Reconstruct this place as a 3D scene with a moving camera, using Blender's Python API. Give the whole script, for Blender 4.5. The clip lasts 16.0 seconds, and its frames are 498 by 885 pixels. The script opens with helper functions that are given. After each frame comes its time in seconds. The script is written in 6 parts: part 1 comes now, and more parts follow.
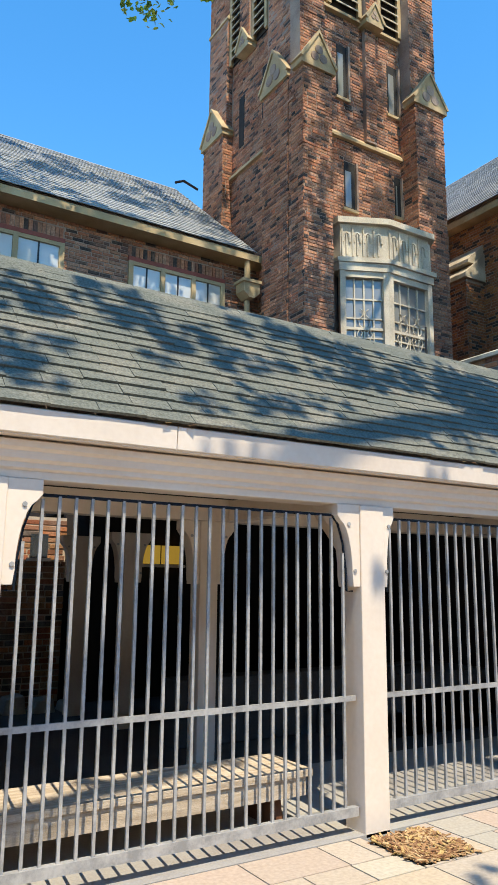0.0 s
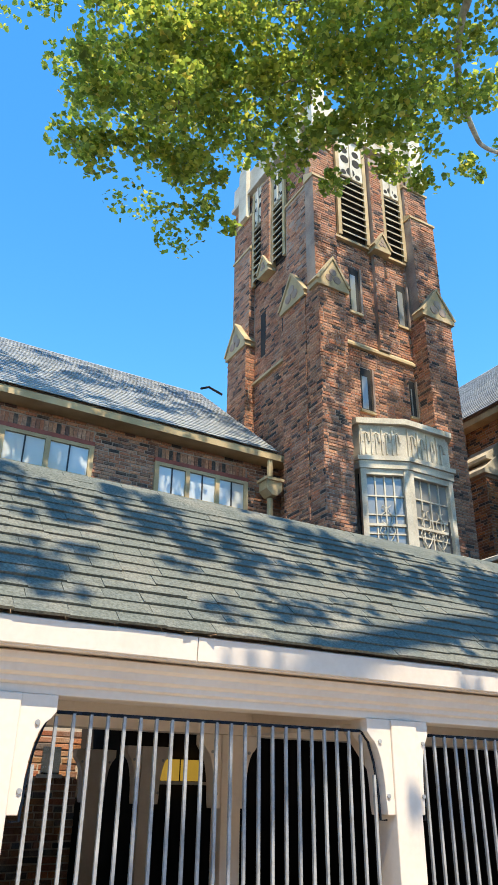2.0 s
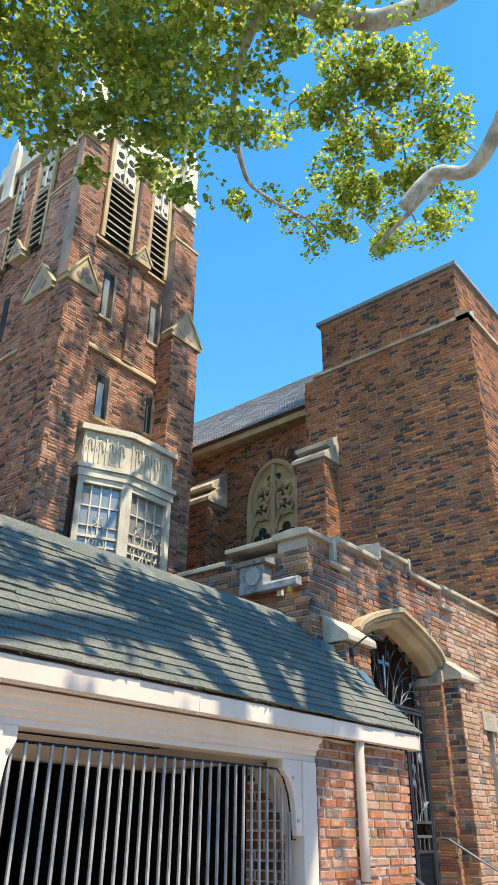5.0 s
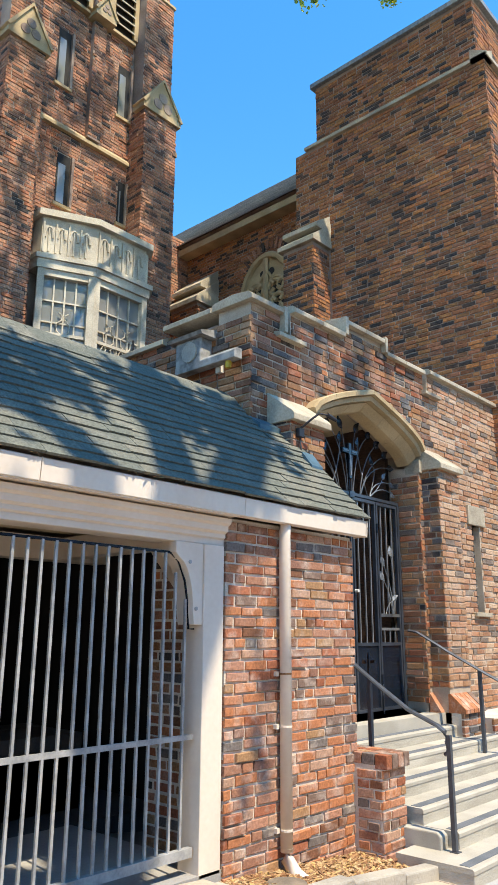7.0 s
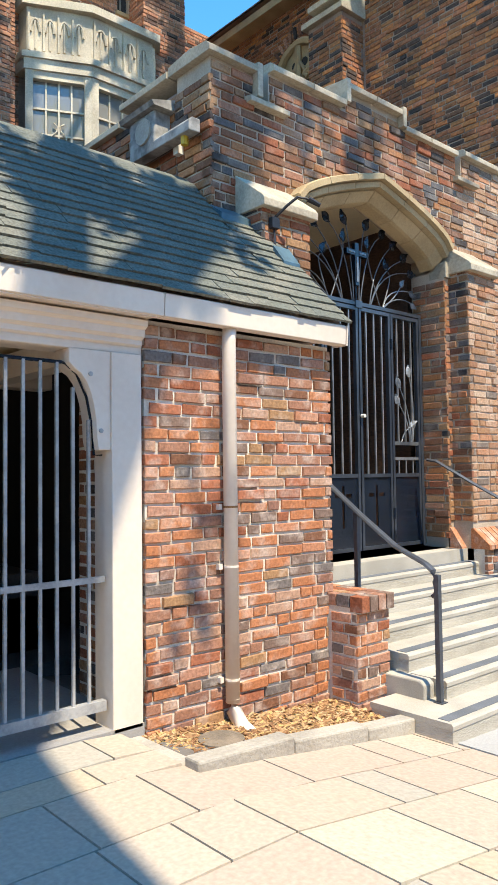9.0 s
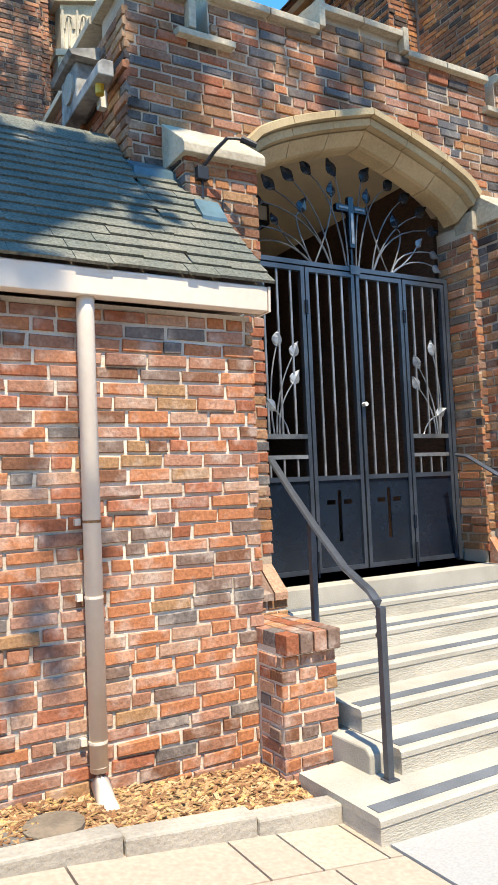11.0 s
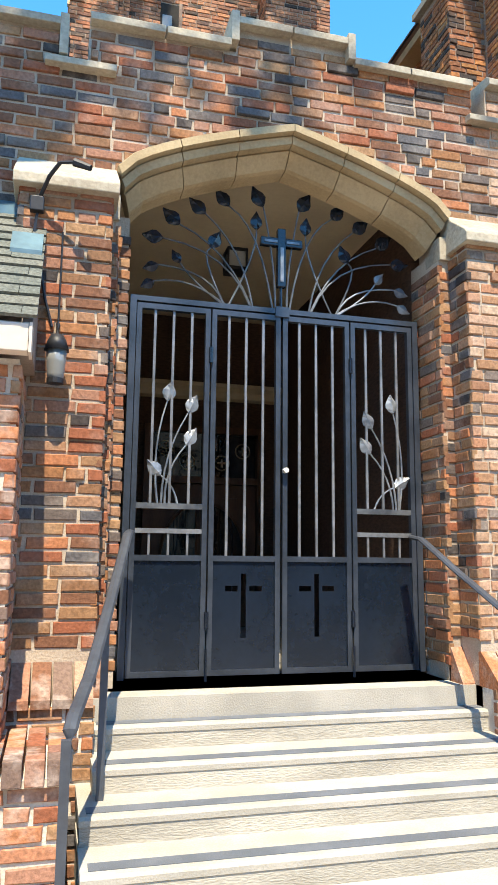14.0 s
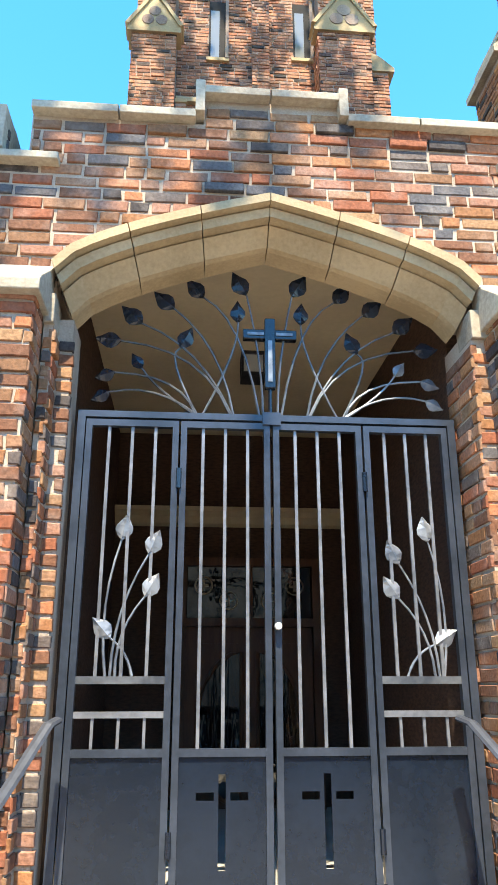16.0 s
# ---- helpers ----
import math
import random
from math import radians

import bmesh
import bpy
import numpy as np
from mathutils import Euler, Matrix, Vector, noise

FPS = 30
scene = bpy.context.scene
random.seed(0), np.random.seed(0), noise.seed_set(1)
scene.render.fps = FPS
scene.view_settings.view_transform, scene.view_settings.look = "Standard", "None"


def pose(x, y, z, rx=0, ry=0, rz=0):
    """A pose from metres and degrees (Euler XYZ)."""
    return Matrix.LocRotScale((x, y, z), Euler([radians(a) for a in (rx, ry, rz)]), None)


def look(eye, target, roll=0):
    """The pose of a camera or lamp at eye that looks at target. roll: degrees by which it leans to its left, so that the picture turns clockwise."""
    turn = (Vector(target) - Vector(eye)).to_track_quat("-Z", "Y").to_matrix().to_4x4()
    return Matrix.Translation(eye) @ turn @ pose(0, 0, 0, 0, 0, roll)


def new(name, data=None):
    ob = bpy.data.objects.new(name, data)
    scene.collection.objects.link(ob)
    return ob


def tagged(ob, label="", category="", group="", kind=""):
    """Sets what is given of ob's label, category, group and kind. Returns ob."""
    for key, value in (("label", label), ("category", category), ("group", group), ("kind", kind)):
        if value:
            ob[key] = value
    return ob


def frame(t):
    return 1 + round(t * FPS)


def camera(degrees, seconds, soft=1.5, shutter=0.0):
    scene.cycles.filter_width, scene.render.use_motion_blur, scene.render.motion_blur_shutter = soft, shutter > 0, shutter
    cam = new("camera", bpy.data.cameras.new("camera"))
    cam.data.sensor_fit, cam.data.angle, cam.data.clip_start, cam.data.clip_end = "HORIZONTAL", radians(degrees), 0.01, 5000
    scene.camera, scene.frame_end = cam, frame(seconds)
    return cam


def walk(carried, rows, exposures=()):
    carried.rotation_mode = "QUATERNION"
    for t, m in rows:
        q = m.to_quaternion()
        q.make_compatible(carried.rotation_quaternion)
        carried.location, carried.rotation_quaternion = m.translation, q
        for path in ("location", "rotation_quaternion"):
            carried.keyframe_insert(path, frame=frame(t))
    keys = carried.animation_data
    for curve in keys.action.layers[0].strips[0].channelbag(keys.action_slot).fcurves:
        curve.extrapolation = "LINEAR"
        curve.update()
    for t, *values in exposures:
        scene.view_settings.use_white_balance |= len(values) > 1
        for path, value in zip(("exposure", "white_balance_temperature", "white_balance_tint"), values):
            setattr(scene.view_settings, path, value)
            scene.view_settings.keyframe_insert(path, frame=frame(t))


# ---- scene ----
cam = camera(37.2, 16.0)

PATH = [
    (0, (0.617, 0.611, 1.796), (1.656, 2.28, 2.163), 0.6),
    (0.5, (0.61, 0.616, 1.813), (1.622, 2.268, 2.308), 0.4),
    (1, (0.601, 0.62, 1.834), (1.563, 2.263, 2.446), 0.6),
    (1.5, (0.602, 0.611, 1.846), (1.526, 2.221, 2.589), 0.7),
    (2, (0.609, 0.571, 1.859), (1.506, 2.139, 2.718), 0.8),
    (2.5, (0.631, 0.527, 1.852), (1.589, 2.039, 2.744), 0.9),
    (3, (0.674, 0.45, 1.852), (1.748, 1.864, 2.772), 1.9),
    (3.5, (0.784, 0.475, 1.854), (1.939, 1.799, 2.809), 3.1),
    (4, (0.955, 0.54, 1.862), (2.211, 1.751, 2.841), 3.4),
    (4.2, (1.016, 0.538, 1.848), (2.309, 1.707, 2.83), 2.9),
    (6.3, (2.568, 0.754, 1.736), (3.946, 1.973, 2.521), 0.2),
    (6.5, (2.713, 0.746, 1.745), (4.085, 2.007, 2.47), 0.5),
    (7, (3.115, 0.753, 1.719), (4.546, 2.058, 2.217), 0.3),
    (7.5, (3.434, 0.746, 1.681), (4.89, 2.079, 2.003), -0.3),
    (8, (3.745, 0.762, 1.664), (5.172, 2.148, 1.869), -0.1),
    (8.5, (4.103, 0.837, 1.659), (5.512, 2.253, 1.751), -0.3),
    (8.7, (4.236, 0.859, 1.647), (5.612, 2.307, 1.733), -0.5),
    (10.8, (5.948, 0.884, 1.595), (6.97, 2.6, 1.703), -2.5),
    (11, (6.091, 0.859, 1.586), (7.083, 2.592, 1.701), -2.4),
    (11.5, (6.454, 0.792, 1.6), (7.386, 2.557, 1.728), -2.5),
    (12, (6.759, 0.605, 1.61), (7.592, 2.416, 1.769), -2.4),
    (12.5, (7.045, 0.559, 1.621), (7.861, 2.377, 1.796), -1.1),
    (13, (7.416, 0.578, 1.597), (8.191, 2.408, 1.823), 0.1),
    (13.5, (7.785, 0.683, 1.609), (8.444, 2.552, 1.881), 0.4),
    (14, (8.156, 0.871, 1.611), (8.657, 2.783, 1.922), 0.6),
    (14.5, (8.459, 1.162, 1.641), (8.801, 3.101, 1.993), 0.4),
    (15, (8.699, 1.338, 1.721), (8.945, 3.288, 2.091), -0.2),
    (15.5, (8.947, 1.498, 1.793), (9.127, 3.441, 2.233), -0.6),
    (16, (9.072, 1.694, 1.889), (9.23, 3.588, 2.51), -0.05),
]
walk(cam, [(t, look(eye, target, roll)) for t, eye, target, roll in PATH], exposures=((0.0, 0.5), (0.8, 0.5), (2.0, 0.75), (4.2, 0.8), (6.5, 0.65), (8.5, 0.75), (12.0, 0.9), (13.5, 1.0), (14.5, 1.05), (15.2, 1.15), (15.6, 1.32), (16.0, 1.5)))

# ---- world, sun ----
SUN_EL, SUN_AZ = 62.0, 187.0
world = bpy.data.worlds.new("world")
scene.world = world
world.use_nodes = True
wn = world.node_tree.nodes
sky = wn.new("ShaderNodeTexSky")
sky.sky_type, sky.sun_disc = "NISHITA", False
sky.sun_elevation, sky.sun_rotation = radians(SUN_EL), radians(SUN_AZ)
sky.air_density, sky.dust_density, sky.ozone_density = 1.0, 0.0, 0.6
tone = wn.new("ShaderNodeHueSaturation")
tone.inputs["Saturation"].default_value = 1.36
tone.inputs["Hue"].default_value = 0.495
tone.inputs["Value"].default_value = 1.6
world.node_tree.links.new(sky.outputs[0], tone.inputs["Color"])
world.node_tree.links.new(tone.outputs[0], wn["Background"].inputs[0])
wn["Background"].inputs[1].default_value = 0.15
sun = new("sun", bpy.data.lights.new("sun", "SUN"))
sun.data.energy, sun.data.angle, sun.data.color = 5.0, radians(0.4), (1.0, 0.89, 0.68)
_e, _a = radians(SUN_EL), radians(SUN_AZ)
SUN_DIR = Vector((math.sin(_a) * math.cos(_e), math.cos(_a) * math.cos(_e), math.sin(_e)))
sun.matrix_world = look((0, 0, 0), -SUN_DIR)


# ---- materials ----
def material(name):
    m = bpy.data.materials.new(name)
    m.use_nodes = True
    return m, m.node_tree.nodes, m.node_tree.links


def ramp_of(nodes, stops, constant=False):
    r = nodes.new("ShaderNodeValToRGB")
    if constant:
        r.color_ramp.interpolation = "CONSTANT"
    el = r.color_ramp.elements
    while len(el) < len(stops):
        el.new(0.5)
    for e, (p, c) in zip(el, stops):
        e.position, e.color = p, (*c, 1)
    return r


def surface(name, base, base2=None, rough=0.7, metal=0.0, grain=40.0, patch=2.5, bump=0.15, amount=0.5, spec=0.4, stretch=(1, 1, 1)):
    """A plain surface with two scales of variation and fine relief."""
    m, n, l = material(name)
    b = n["Principled BSDF"]
    base2 = base2 or tuple(c * 0.7 for c in base)
    co = n.new("ShaderNodeTexCoord")
    mp = n.new("ShaderNodeMapping")
    mp.inputs["Scale"].default_value = stretch
    l.new(co.outputs["Object"], mp.inputs[0])
    n1, n2 = n.new("ShaderNodeTexNoise"), n.new("ShaderNodeTexNoise")
    n1.inputs["Scale"].default_value, n2.inputs["Scale"].default_value = patch, grain
    n1.inputs["Detail"].default_value, n2.inputs["Detail"].default_value = 5, 6
    l.new(mp.outputs[0], n1.inputs["Vector"]), l.new(mp.outputs[0], n2.inputs["Vector"])
    mx = n.new("ShaderNodeMath")
    mx.operation = "MULTIPLY_ADD"
    mx.inputs[1].default_value = 0.45
    l.new(n2.outputs[0], mx.inputs[0]), l.new(n1.outputs[0], mx.inputs[2])
    r = ramp_of(n, [(0.72 - amount * 0.3, base2), (0.72 + amount * 0.3, base)])
    l.new(mx.outputs[0], r.inputs[0]), l.new(r.outputs[0], b.inputs["Base Color"])
    b.inputs["Roughness"].default_value, b.inputs["Metallic"].default_value = rough, metal
    b.inputs["Specular IOR Level"].default_value = spec
    bp = n.new("ShaderNodeBump")
    bp.inputs["Strength"].default_value, bp.inputs["Distance"].default_value = bump, 0.01
    l.new(n2.outputs[0], bp.inputs["Height"]), l.new(bp.outputs[0], b.inputs["Normal"])
    return m


def pieces(name, colours, rough=0.85, grain=60.0, bump=0.5, spec=0.25, wear=(0.5, 0.45, 0.4), wear_amount=0.25, smear=6.0, speck=0.27):
    """Bricks, slates or flags: a colour drawn for each piece, stained and pitted."""
    m, n, l = material(name)
    b = n["Principled BSDF"]
    geo, inf = n.new("ShaderNodeNewGeometry"), n.new("ShaderNodeObjectInfo")
    add = n.new("ShaderNodeMath")
    add.operation = "ADD"
    l.new(geo.outputs["Random Per Island"], add.inputs[0]), l.new(inf.outputs["Random"], add.inputs[1])
    fr = n.new("ShaderNodeMath")
    fr.operation = "FRACT"
    l.new(add.outputs[0], fr.inputs[0])
    stops = [(i / len(colours), c) for i, c in enumerate(colours)]
    r = ramp_of(n, stops, True)
    l.new(fr.outputs[0], r.inputs[0])
    n1, n2 = n.new("ShaderNodeTexNoise"), n.new("ShaderNodeTexNoise")
    co = n.new("ShaderNodeNewGeometry")
    n1.inputs["Scale"].default_value, n2.inputs["Scale"].default_value = smear, grain
    n1.inputs["Detail"].default_value, n2.inputs["Detail"].default_value = 4, 5
    l.new(co.outputs["Position"], n1.inputs["Vector"]), l.new(co.outputs["Position"], n2.inputs["Vector"])
    k = n.new("ShaderNodeMapRange")
    k.inputs[1].default_value, k.inputs[2].default_value = 0.5, 0.75
    k.inputs[3].default_value, k.inputs[4].default_value = 0.0, wear_amount * 2
    l.new(n1.outputs[0], k.inputs[0])
    mix = n.new("ShaderNodeMix")
    mix.data_type = "RGBA"
    l.new(k.outputs[0], mix.inputs["Factor"]), l.new(r.outputs[0], mix.inputs["A"])
    mix.inputs["B"].default_value = (*wear, 1)
    g = n.new("ShaderNodeMapRange")
    g.inputs[1].default_value, g.inputs[2].default_value = 0.3, 0.7
    g.inputs[3].default_value, g.inputs[4].default_value = 1 - speck * 1.15, 1 + speck * 0.8
    l.new(n2.outputs[0], g.inputs[0])
    mul = n.new("ShaderNodeMix")
    mul.data_type, mul.blend_type = "RGBA", "MULTIPLY"
    mul.inputs["Factor"].default_value = 1.0
    l.new(mix.outputs["Result"], mul.inputs["A"]), l.new(g.outputs[0], mul.inputs["B"])
    l.new(mul.outputs["Result"], b.inputs["Base Color"])
    b.inputs["Roughness"].default_value = rough
    b.inputs["Specular IOR Level"].default_value = spec
    bp = n.new("ShaderNodeBump")
    bp.inputs["Strength"].default_value, bp.inputs["Distance"].default_value = bump, 0.008
    l.new(n2.outputs[0], bp.inputs["Height"]), l.new(bp.outputs[0], b.inputs["Normal"])
    return m


RED, ORANGE, BROWN = (0.29, 0.1, 0.05), (0.42, 0.165, 0.075), (0.2, 0.09, 0.05)
BLUE, DARK, TAN, PINK, ROSE = (0.11, 0.1, 0.1), (0.06, 0.048, 0.044), (0.36, 0.2, 0.1), (0.42, 0.25, 0.17), (0.33, 0.16, 0.1)
brick_pier = pieces("brick_pier", [(0.46, 0.19, 0.09), (0.38, 0.14, 0.075), BROWN, ROSE, ORANGE, PINK, (0.17, 0.14, 0.125), (0.4, 0.2, 0.13), ORANGE, ROSE, (0.2, 0.13, 0.1), PINK, RED, ORANGE, (0.45, 0.2, 0.11), ROSE, (0.26, 0.13, 0.09), ORANGE, TAN, (0.42, 0.22, 0.15)], wear=(0.6, 0.5, 0.43), wear_amount=0.3, smear=9)
brick_porch = pieces("brick_porch", [BROWN, RED, BLUE, (0.36, 0.16, 0.07), (0.24, 0.12, 0.06), DARK, (0.31, 0.14, 0.06), TAN, ROSE, BROWN, ORANGE, (0.13, 0.1, 0.085), (0.3, 0.16, 0.08), (0.34, 0.18, 0.1), RED, BROWN], wear=(0.5, 0.42, 0.35), wear_amount=0.16)
# paler mix for the same porch wall's right part, sunlight put into the colour
brick_east_lit = pieces("brick_east_lit", [(0.42, 0.23, 0.14), (0.36, 0.19, 0.1), (0.48, 0.3, 0.2), (0.32, 0.16, 0.09), (0.2, 0.15, 0.12), (0.5, 0.34, 0.23), (0.44, 0.21, 0.115), (0.38, 0.22, 0.13), (0.46, 0.27, 0.16)], wear=(0.56, 0.46, 0.36), wear_amount=0.22)
brick_tower = pieces("brick_tower", [(0.34, 0.17, 0.1), (0.44, 0.2, 0.115), (0.4, 0.185, 0.115), (0.26, 0.12, 0.07), (0.48, 0.22, 0.12), DARK, (0.35, 0.165, 0.1), (0.37, 0.14, 0.075), (0.24, 0.11, 0.07), (0.42, 0.23, 0.15), (0.13, 0.075, 0.06), (0.36, 0.15, 0.085)], wear=(0.52, 0.3, 0.19), wear_amount=0.22, grain=30, smear=2.5, speck=0.35)
brick_big = pieces("brick_big", [(0.36, 0.14, 0.055), (0.24, 0.1, 0.05), (0.44, 0.18, 0.065), DARK, (0.3, 0.12, 0.055), (0.08, 0.055, 0.045), (0.36, 0.15, 0.08), (0.26, 0.12, 0.06), (0.33, 0.15, 0.06), (0.24, 0.1, 0.05)], wear=(0.42, 0.19, 0.08), wear_amount=0.15, grain=30, smear=2.0, speck=0.35)
mortar = surface("mortar", (0.72, 0.65, 0.55), (0.52, 0.45, 0.38), 0.95, grain=90, patch=3, bump=0.4)
mortar_tan = surface("mortar_tan", (0.52, 0.42, 0.32), (0.36, 0.28, 0.21), 0.95, grain=90, patch=3, bump=0.4)
mortar_dark = surface("mortar_dark", (0.36, 0.27, 0.21), (0.22, 0.15, 0.12), 0.95, grain=60, patch=2, bump=0.4)
limestone = surface("limestone", (0.5, 0.37, 0.21), (0.36, 0.26, 0.14), 0.85, grain=55, patch=2.2, bump=0.25)
baystone = surface("bay_stone", (0.64, 0.56, 0.44), (0.42, 0.36, 0.28), 0.85, grain=45, patch=2.0, bump=0.25)
palestone = surface("palestone", (0.5, 0.43, 0.32), (0.28, 0.23, 0.17), 0.85, grain=45, patch=2.0, bump=0.25)
cream = surface("cream_paint", (0.76, 0.66, 0.56), (0.66, 0.55, 0.45), 0.55, grain=30, patch=1.6, bump=0.06, amount=0.8, spec=0.4)
whitestone = surface("white_terracotta", (0.62, 0.56, 0.46), (0.44, 0.38, 0.3), 0.75, grain=40, patch=2, bump=0.15)
slate_green = pieces("slate_green", [(0.135, 0.14, 0.118), (0.145, 0.148, 0.122), (0.128, 0.135, 0.115), (0.16, 0.157, 0.128), (0.14, 0.144, 0.12), (0.132, 0.138, 0.116)], rough=0.75, grain=70, bump=0.4, spec=0.15, wear=(0.27, 0.24, 0.19), wear_amount=0.3, smear=3, speck=0.36)
slate_grey = pieces("slate_grey", [(0.23, 0.245, 0.26), (0.28, 0.285, 0.29), (0.2, 0.215, 0.23), (0.32, 0.32, 0.31), (0.25, 0.26, 0.27)], rough=0.6, grain=25, bump=0.3, spec=0.5, wear=(0.3, 0.3, 0.28), wear_amount=0.3)
flag_pink = pieces("flagstone", [(0.44, 0.36, 0.28), (0.46, 0.38, 0.3), (0.44, 0.34, 0.27), (0.47, 0.41, 0.32), (0.43, 0.36, 0.285), (0.39, 0.35, 0.29), (0.46, 0.37, 0.27), (0.43, 0.34, 0.27)], rough=0.85, grain=45, bump=0.12, wear=(0.43, 0.36, 0.29), wear_amount=0.25, smear=2.5, speck=0.12)
flag_grey = pieces("grey_flag", [(0.33, 0.33, 0.32), (0.3, 0.3, 0.3), (0.36, 0.35, 0.34)], rough=0.85, grain=90, bump=0.2, wear=(0.33, 0.34, 0.35), wear_amount=0.25, smear=3, speck=0.1)
concrete = surface("step_concrete", (0.46, 0.42, 0.36), (0.35, 0.32, 0.27), 0.9, grain=120, patch=3, bump=0.3)
riser_concrete = surface("riser_concrete", (0.5, 0.46, 0.39), (0.34, 0.31, 0.26), 0.95, grain=60, patch=2.5, bump=0.5, stretch=(0.6, 1, 2.5))
strip_grey = surface("strip_grey", (0.15, 0.16, 0.18), (0.11, 0.12, 0.135), 0.9, grain=200, patch=5, bump=0.5)
kerbstone = surface("kerb_stone", (0.42, 0.38, 0.32), (0.28, 0.25, 0.21), 0.9, grain=50, patch=3, bump=0.6)
iron = surface("gate_iron", (0.01, 0.016, 0.028), (0.006, 0.01, 0.018), 0.18, 0.0, grain=35, patch=3, bump=0.06, spec=0.5)
iron_pale = surface("worn_bar_paint", (0.42, 0.41, 0.4), (0.26, 0.26, 0.26), 0.45, 0.15, grain=60, patch=8, bump=0.1)
rail_iron = surface("rail_iron", (0.1, 0.11, 0.13), (0.07, 0.075, 0.09), 0.42, 0.4, grain=30, patch=4, bump=0.12)
leaf_iron = surface("leaf_iron", (0.32, 0.33, 0.34), (0.11, 0.125, 0.15), 0.4, 0.35, grain=25, patch=6, bump=0.1)
# same paint as the gate sheets, its lit tone put into the colour
frame_iron_lit = surface("frame_iron_lit", (0.055, 0.065, 0.085), (0.03, 0.037, 0.05), 0.28, 0.2, grain=35, patch=4, bump=0.1, spec=0.6)
# bar paint paled for wear and for the sun's glint on it
bar_iron_lit = surface("bar_iron_lit", (0.26, 0.26, 0.27), (0.14, 0.145, 0.155), 0.32, 0.35, grain=40, patch=6, bump=0.1)
iron_mid = surface("stem_iron", (0.16, 0.165, 0.17), (0.07, 0.075, 0.085), 0.4, 0.4, grain=30, patch=5, bump=0.1)
brass_wood = surface("oak_door", (0.16, 0.07, 0.03), (0.1, 0.04, 0.02), 0.5, grain=25, patch=3, bump=0.1, stretch=(6, 6, 1))
# near-black base: the passage's deep shade is put into the colour
shade_black = surface("interior_shade", (0.028, 0.02, 0.017), (0.016, 0.012, 0.011), 0.9, grain=20, patch=2)
# brick darkened so that the vestibule's shade sits in the colour
vest_brick_shaded = surface("vestibule_brick_shade", (0.13, 0.07, 0.045), (0.07, 0.04, 0.028), 0.9, grain=25, patch=4, bump=0.3, stretch=(5, 5, 15))
ceiling_plaster = surface("vestibule_plaster", (0.66, 0.53, 0.34), (0.58, 0.46, 0.3), 0.9, grain=30, patch=2, bump=0.1)
mulch_mat = pieces("mulch", [(0.34, 0.19, 0.09), (0.42, 0.26, 0.13), (0.26, 0.13, 0.06), (0.5, 0.34, 0.18), (0.2, 0.1, 0.05), (0.45, 0.3, 0.12)], rough=0.9, grain=120, bump=0.3, wear=(0.5, 0.36, 0.2), wear_amount=0.15)
soil = surface("soil", (0.16, 0.09, 0.05), (0.09, 0.05, 0.03), 0.95, grain=80, patch=6, bump=0.8)
# darker copy of the arcade floor, passage shade put into the colour
floor_shaded = surface("shaded_floor_concrete", (0.09, 0.085, 0.085), (0.06, 0.055, 0.055), 0.9, grain=60, patch=1.5, bump=0.2)
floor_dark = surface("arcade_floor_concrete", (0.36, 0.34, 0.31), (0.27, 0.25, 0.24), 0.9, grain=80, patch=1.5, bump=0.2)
oldwood = surface("weathered_bench_wood", (0.55, 0.46, 0.36), (0.38, 0.3, 0.22), 0.85, grain=30, patch=3, bump=0.3, stretch=(1, 12, 12))
bark = surface("plane_bark", (0.55, 0.52, 0.45), (0.28, 0.25, 0.2), 0.9, grain=18, patch=3.5, bump=0.5)
twig = surface("twig_bark", (0.25, 0.2, 0.15), (0.16, 0.12, 0.09), 0.9, grain=40, patch=5, bump=0.4)
copper = surface("flashing_metal", (0.12, 0.2, 0.24), (0.08, 0.13, 0.16), 0.5, 0.5, grain=20, patch=4)
redwood = surface("red_lintel_paint", (0.3, 0.07, 0.045), (0.22, 0.05, 0.03), 0.6, grain=20, patch=3)
white_box = surface("white_enamel", (0.7, 0.68, 0.63), (0.6, 0.57, 0.52), 0.5, grain=20, patch=5)
rust = surface("rust", (0.3, 0.16, 0.06), (0.18, 0.08, 0.04), 0.9, grain=60, patch=12, bump=0.4)
peeling = surface("peeling_white_paint", (0.38, 0.365, 0.34), (0.16, 0.15, 0.14), 0.7, grain=25, patch=7, bump=0.4)
yellow = surface("yellow_plastic", (0.6, 0.42, 0.04), (0.5, 0.33, 0.03), 0.5, grain=20, patch=5)
lead_black = surface("black_metal", (0.03, 0.03, 0.035), (0.02, 0.02, 0.022), 0.5, 0.3, grain=20, patch=5)
# near-black stand-in for the shade inside louvres, slits, foils and bay
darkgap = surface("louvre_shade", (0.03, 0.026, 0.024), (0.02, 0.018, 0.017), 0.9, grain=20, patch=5)


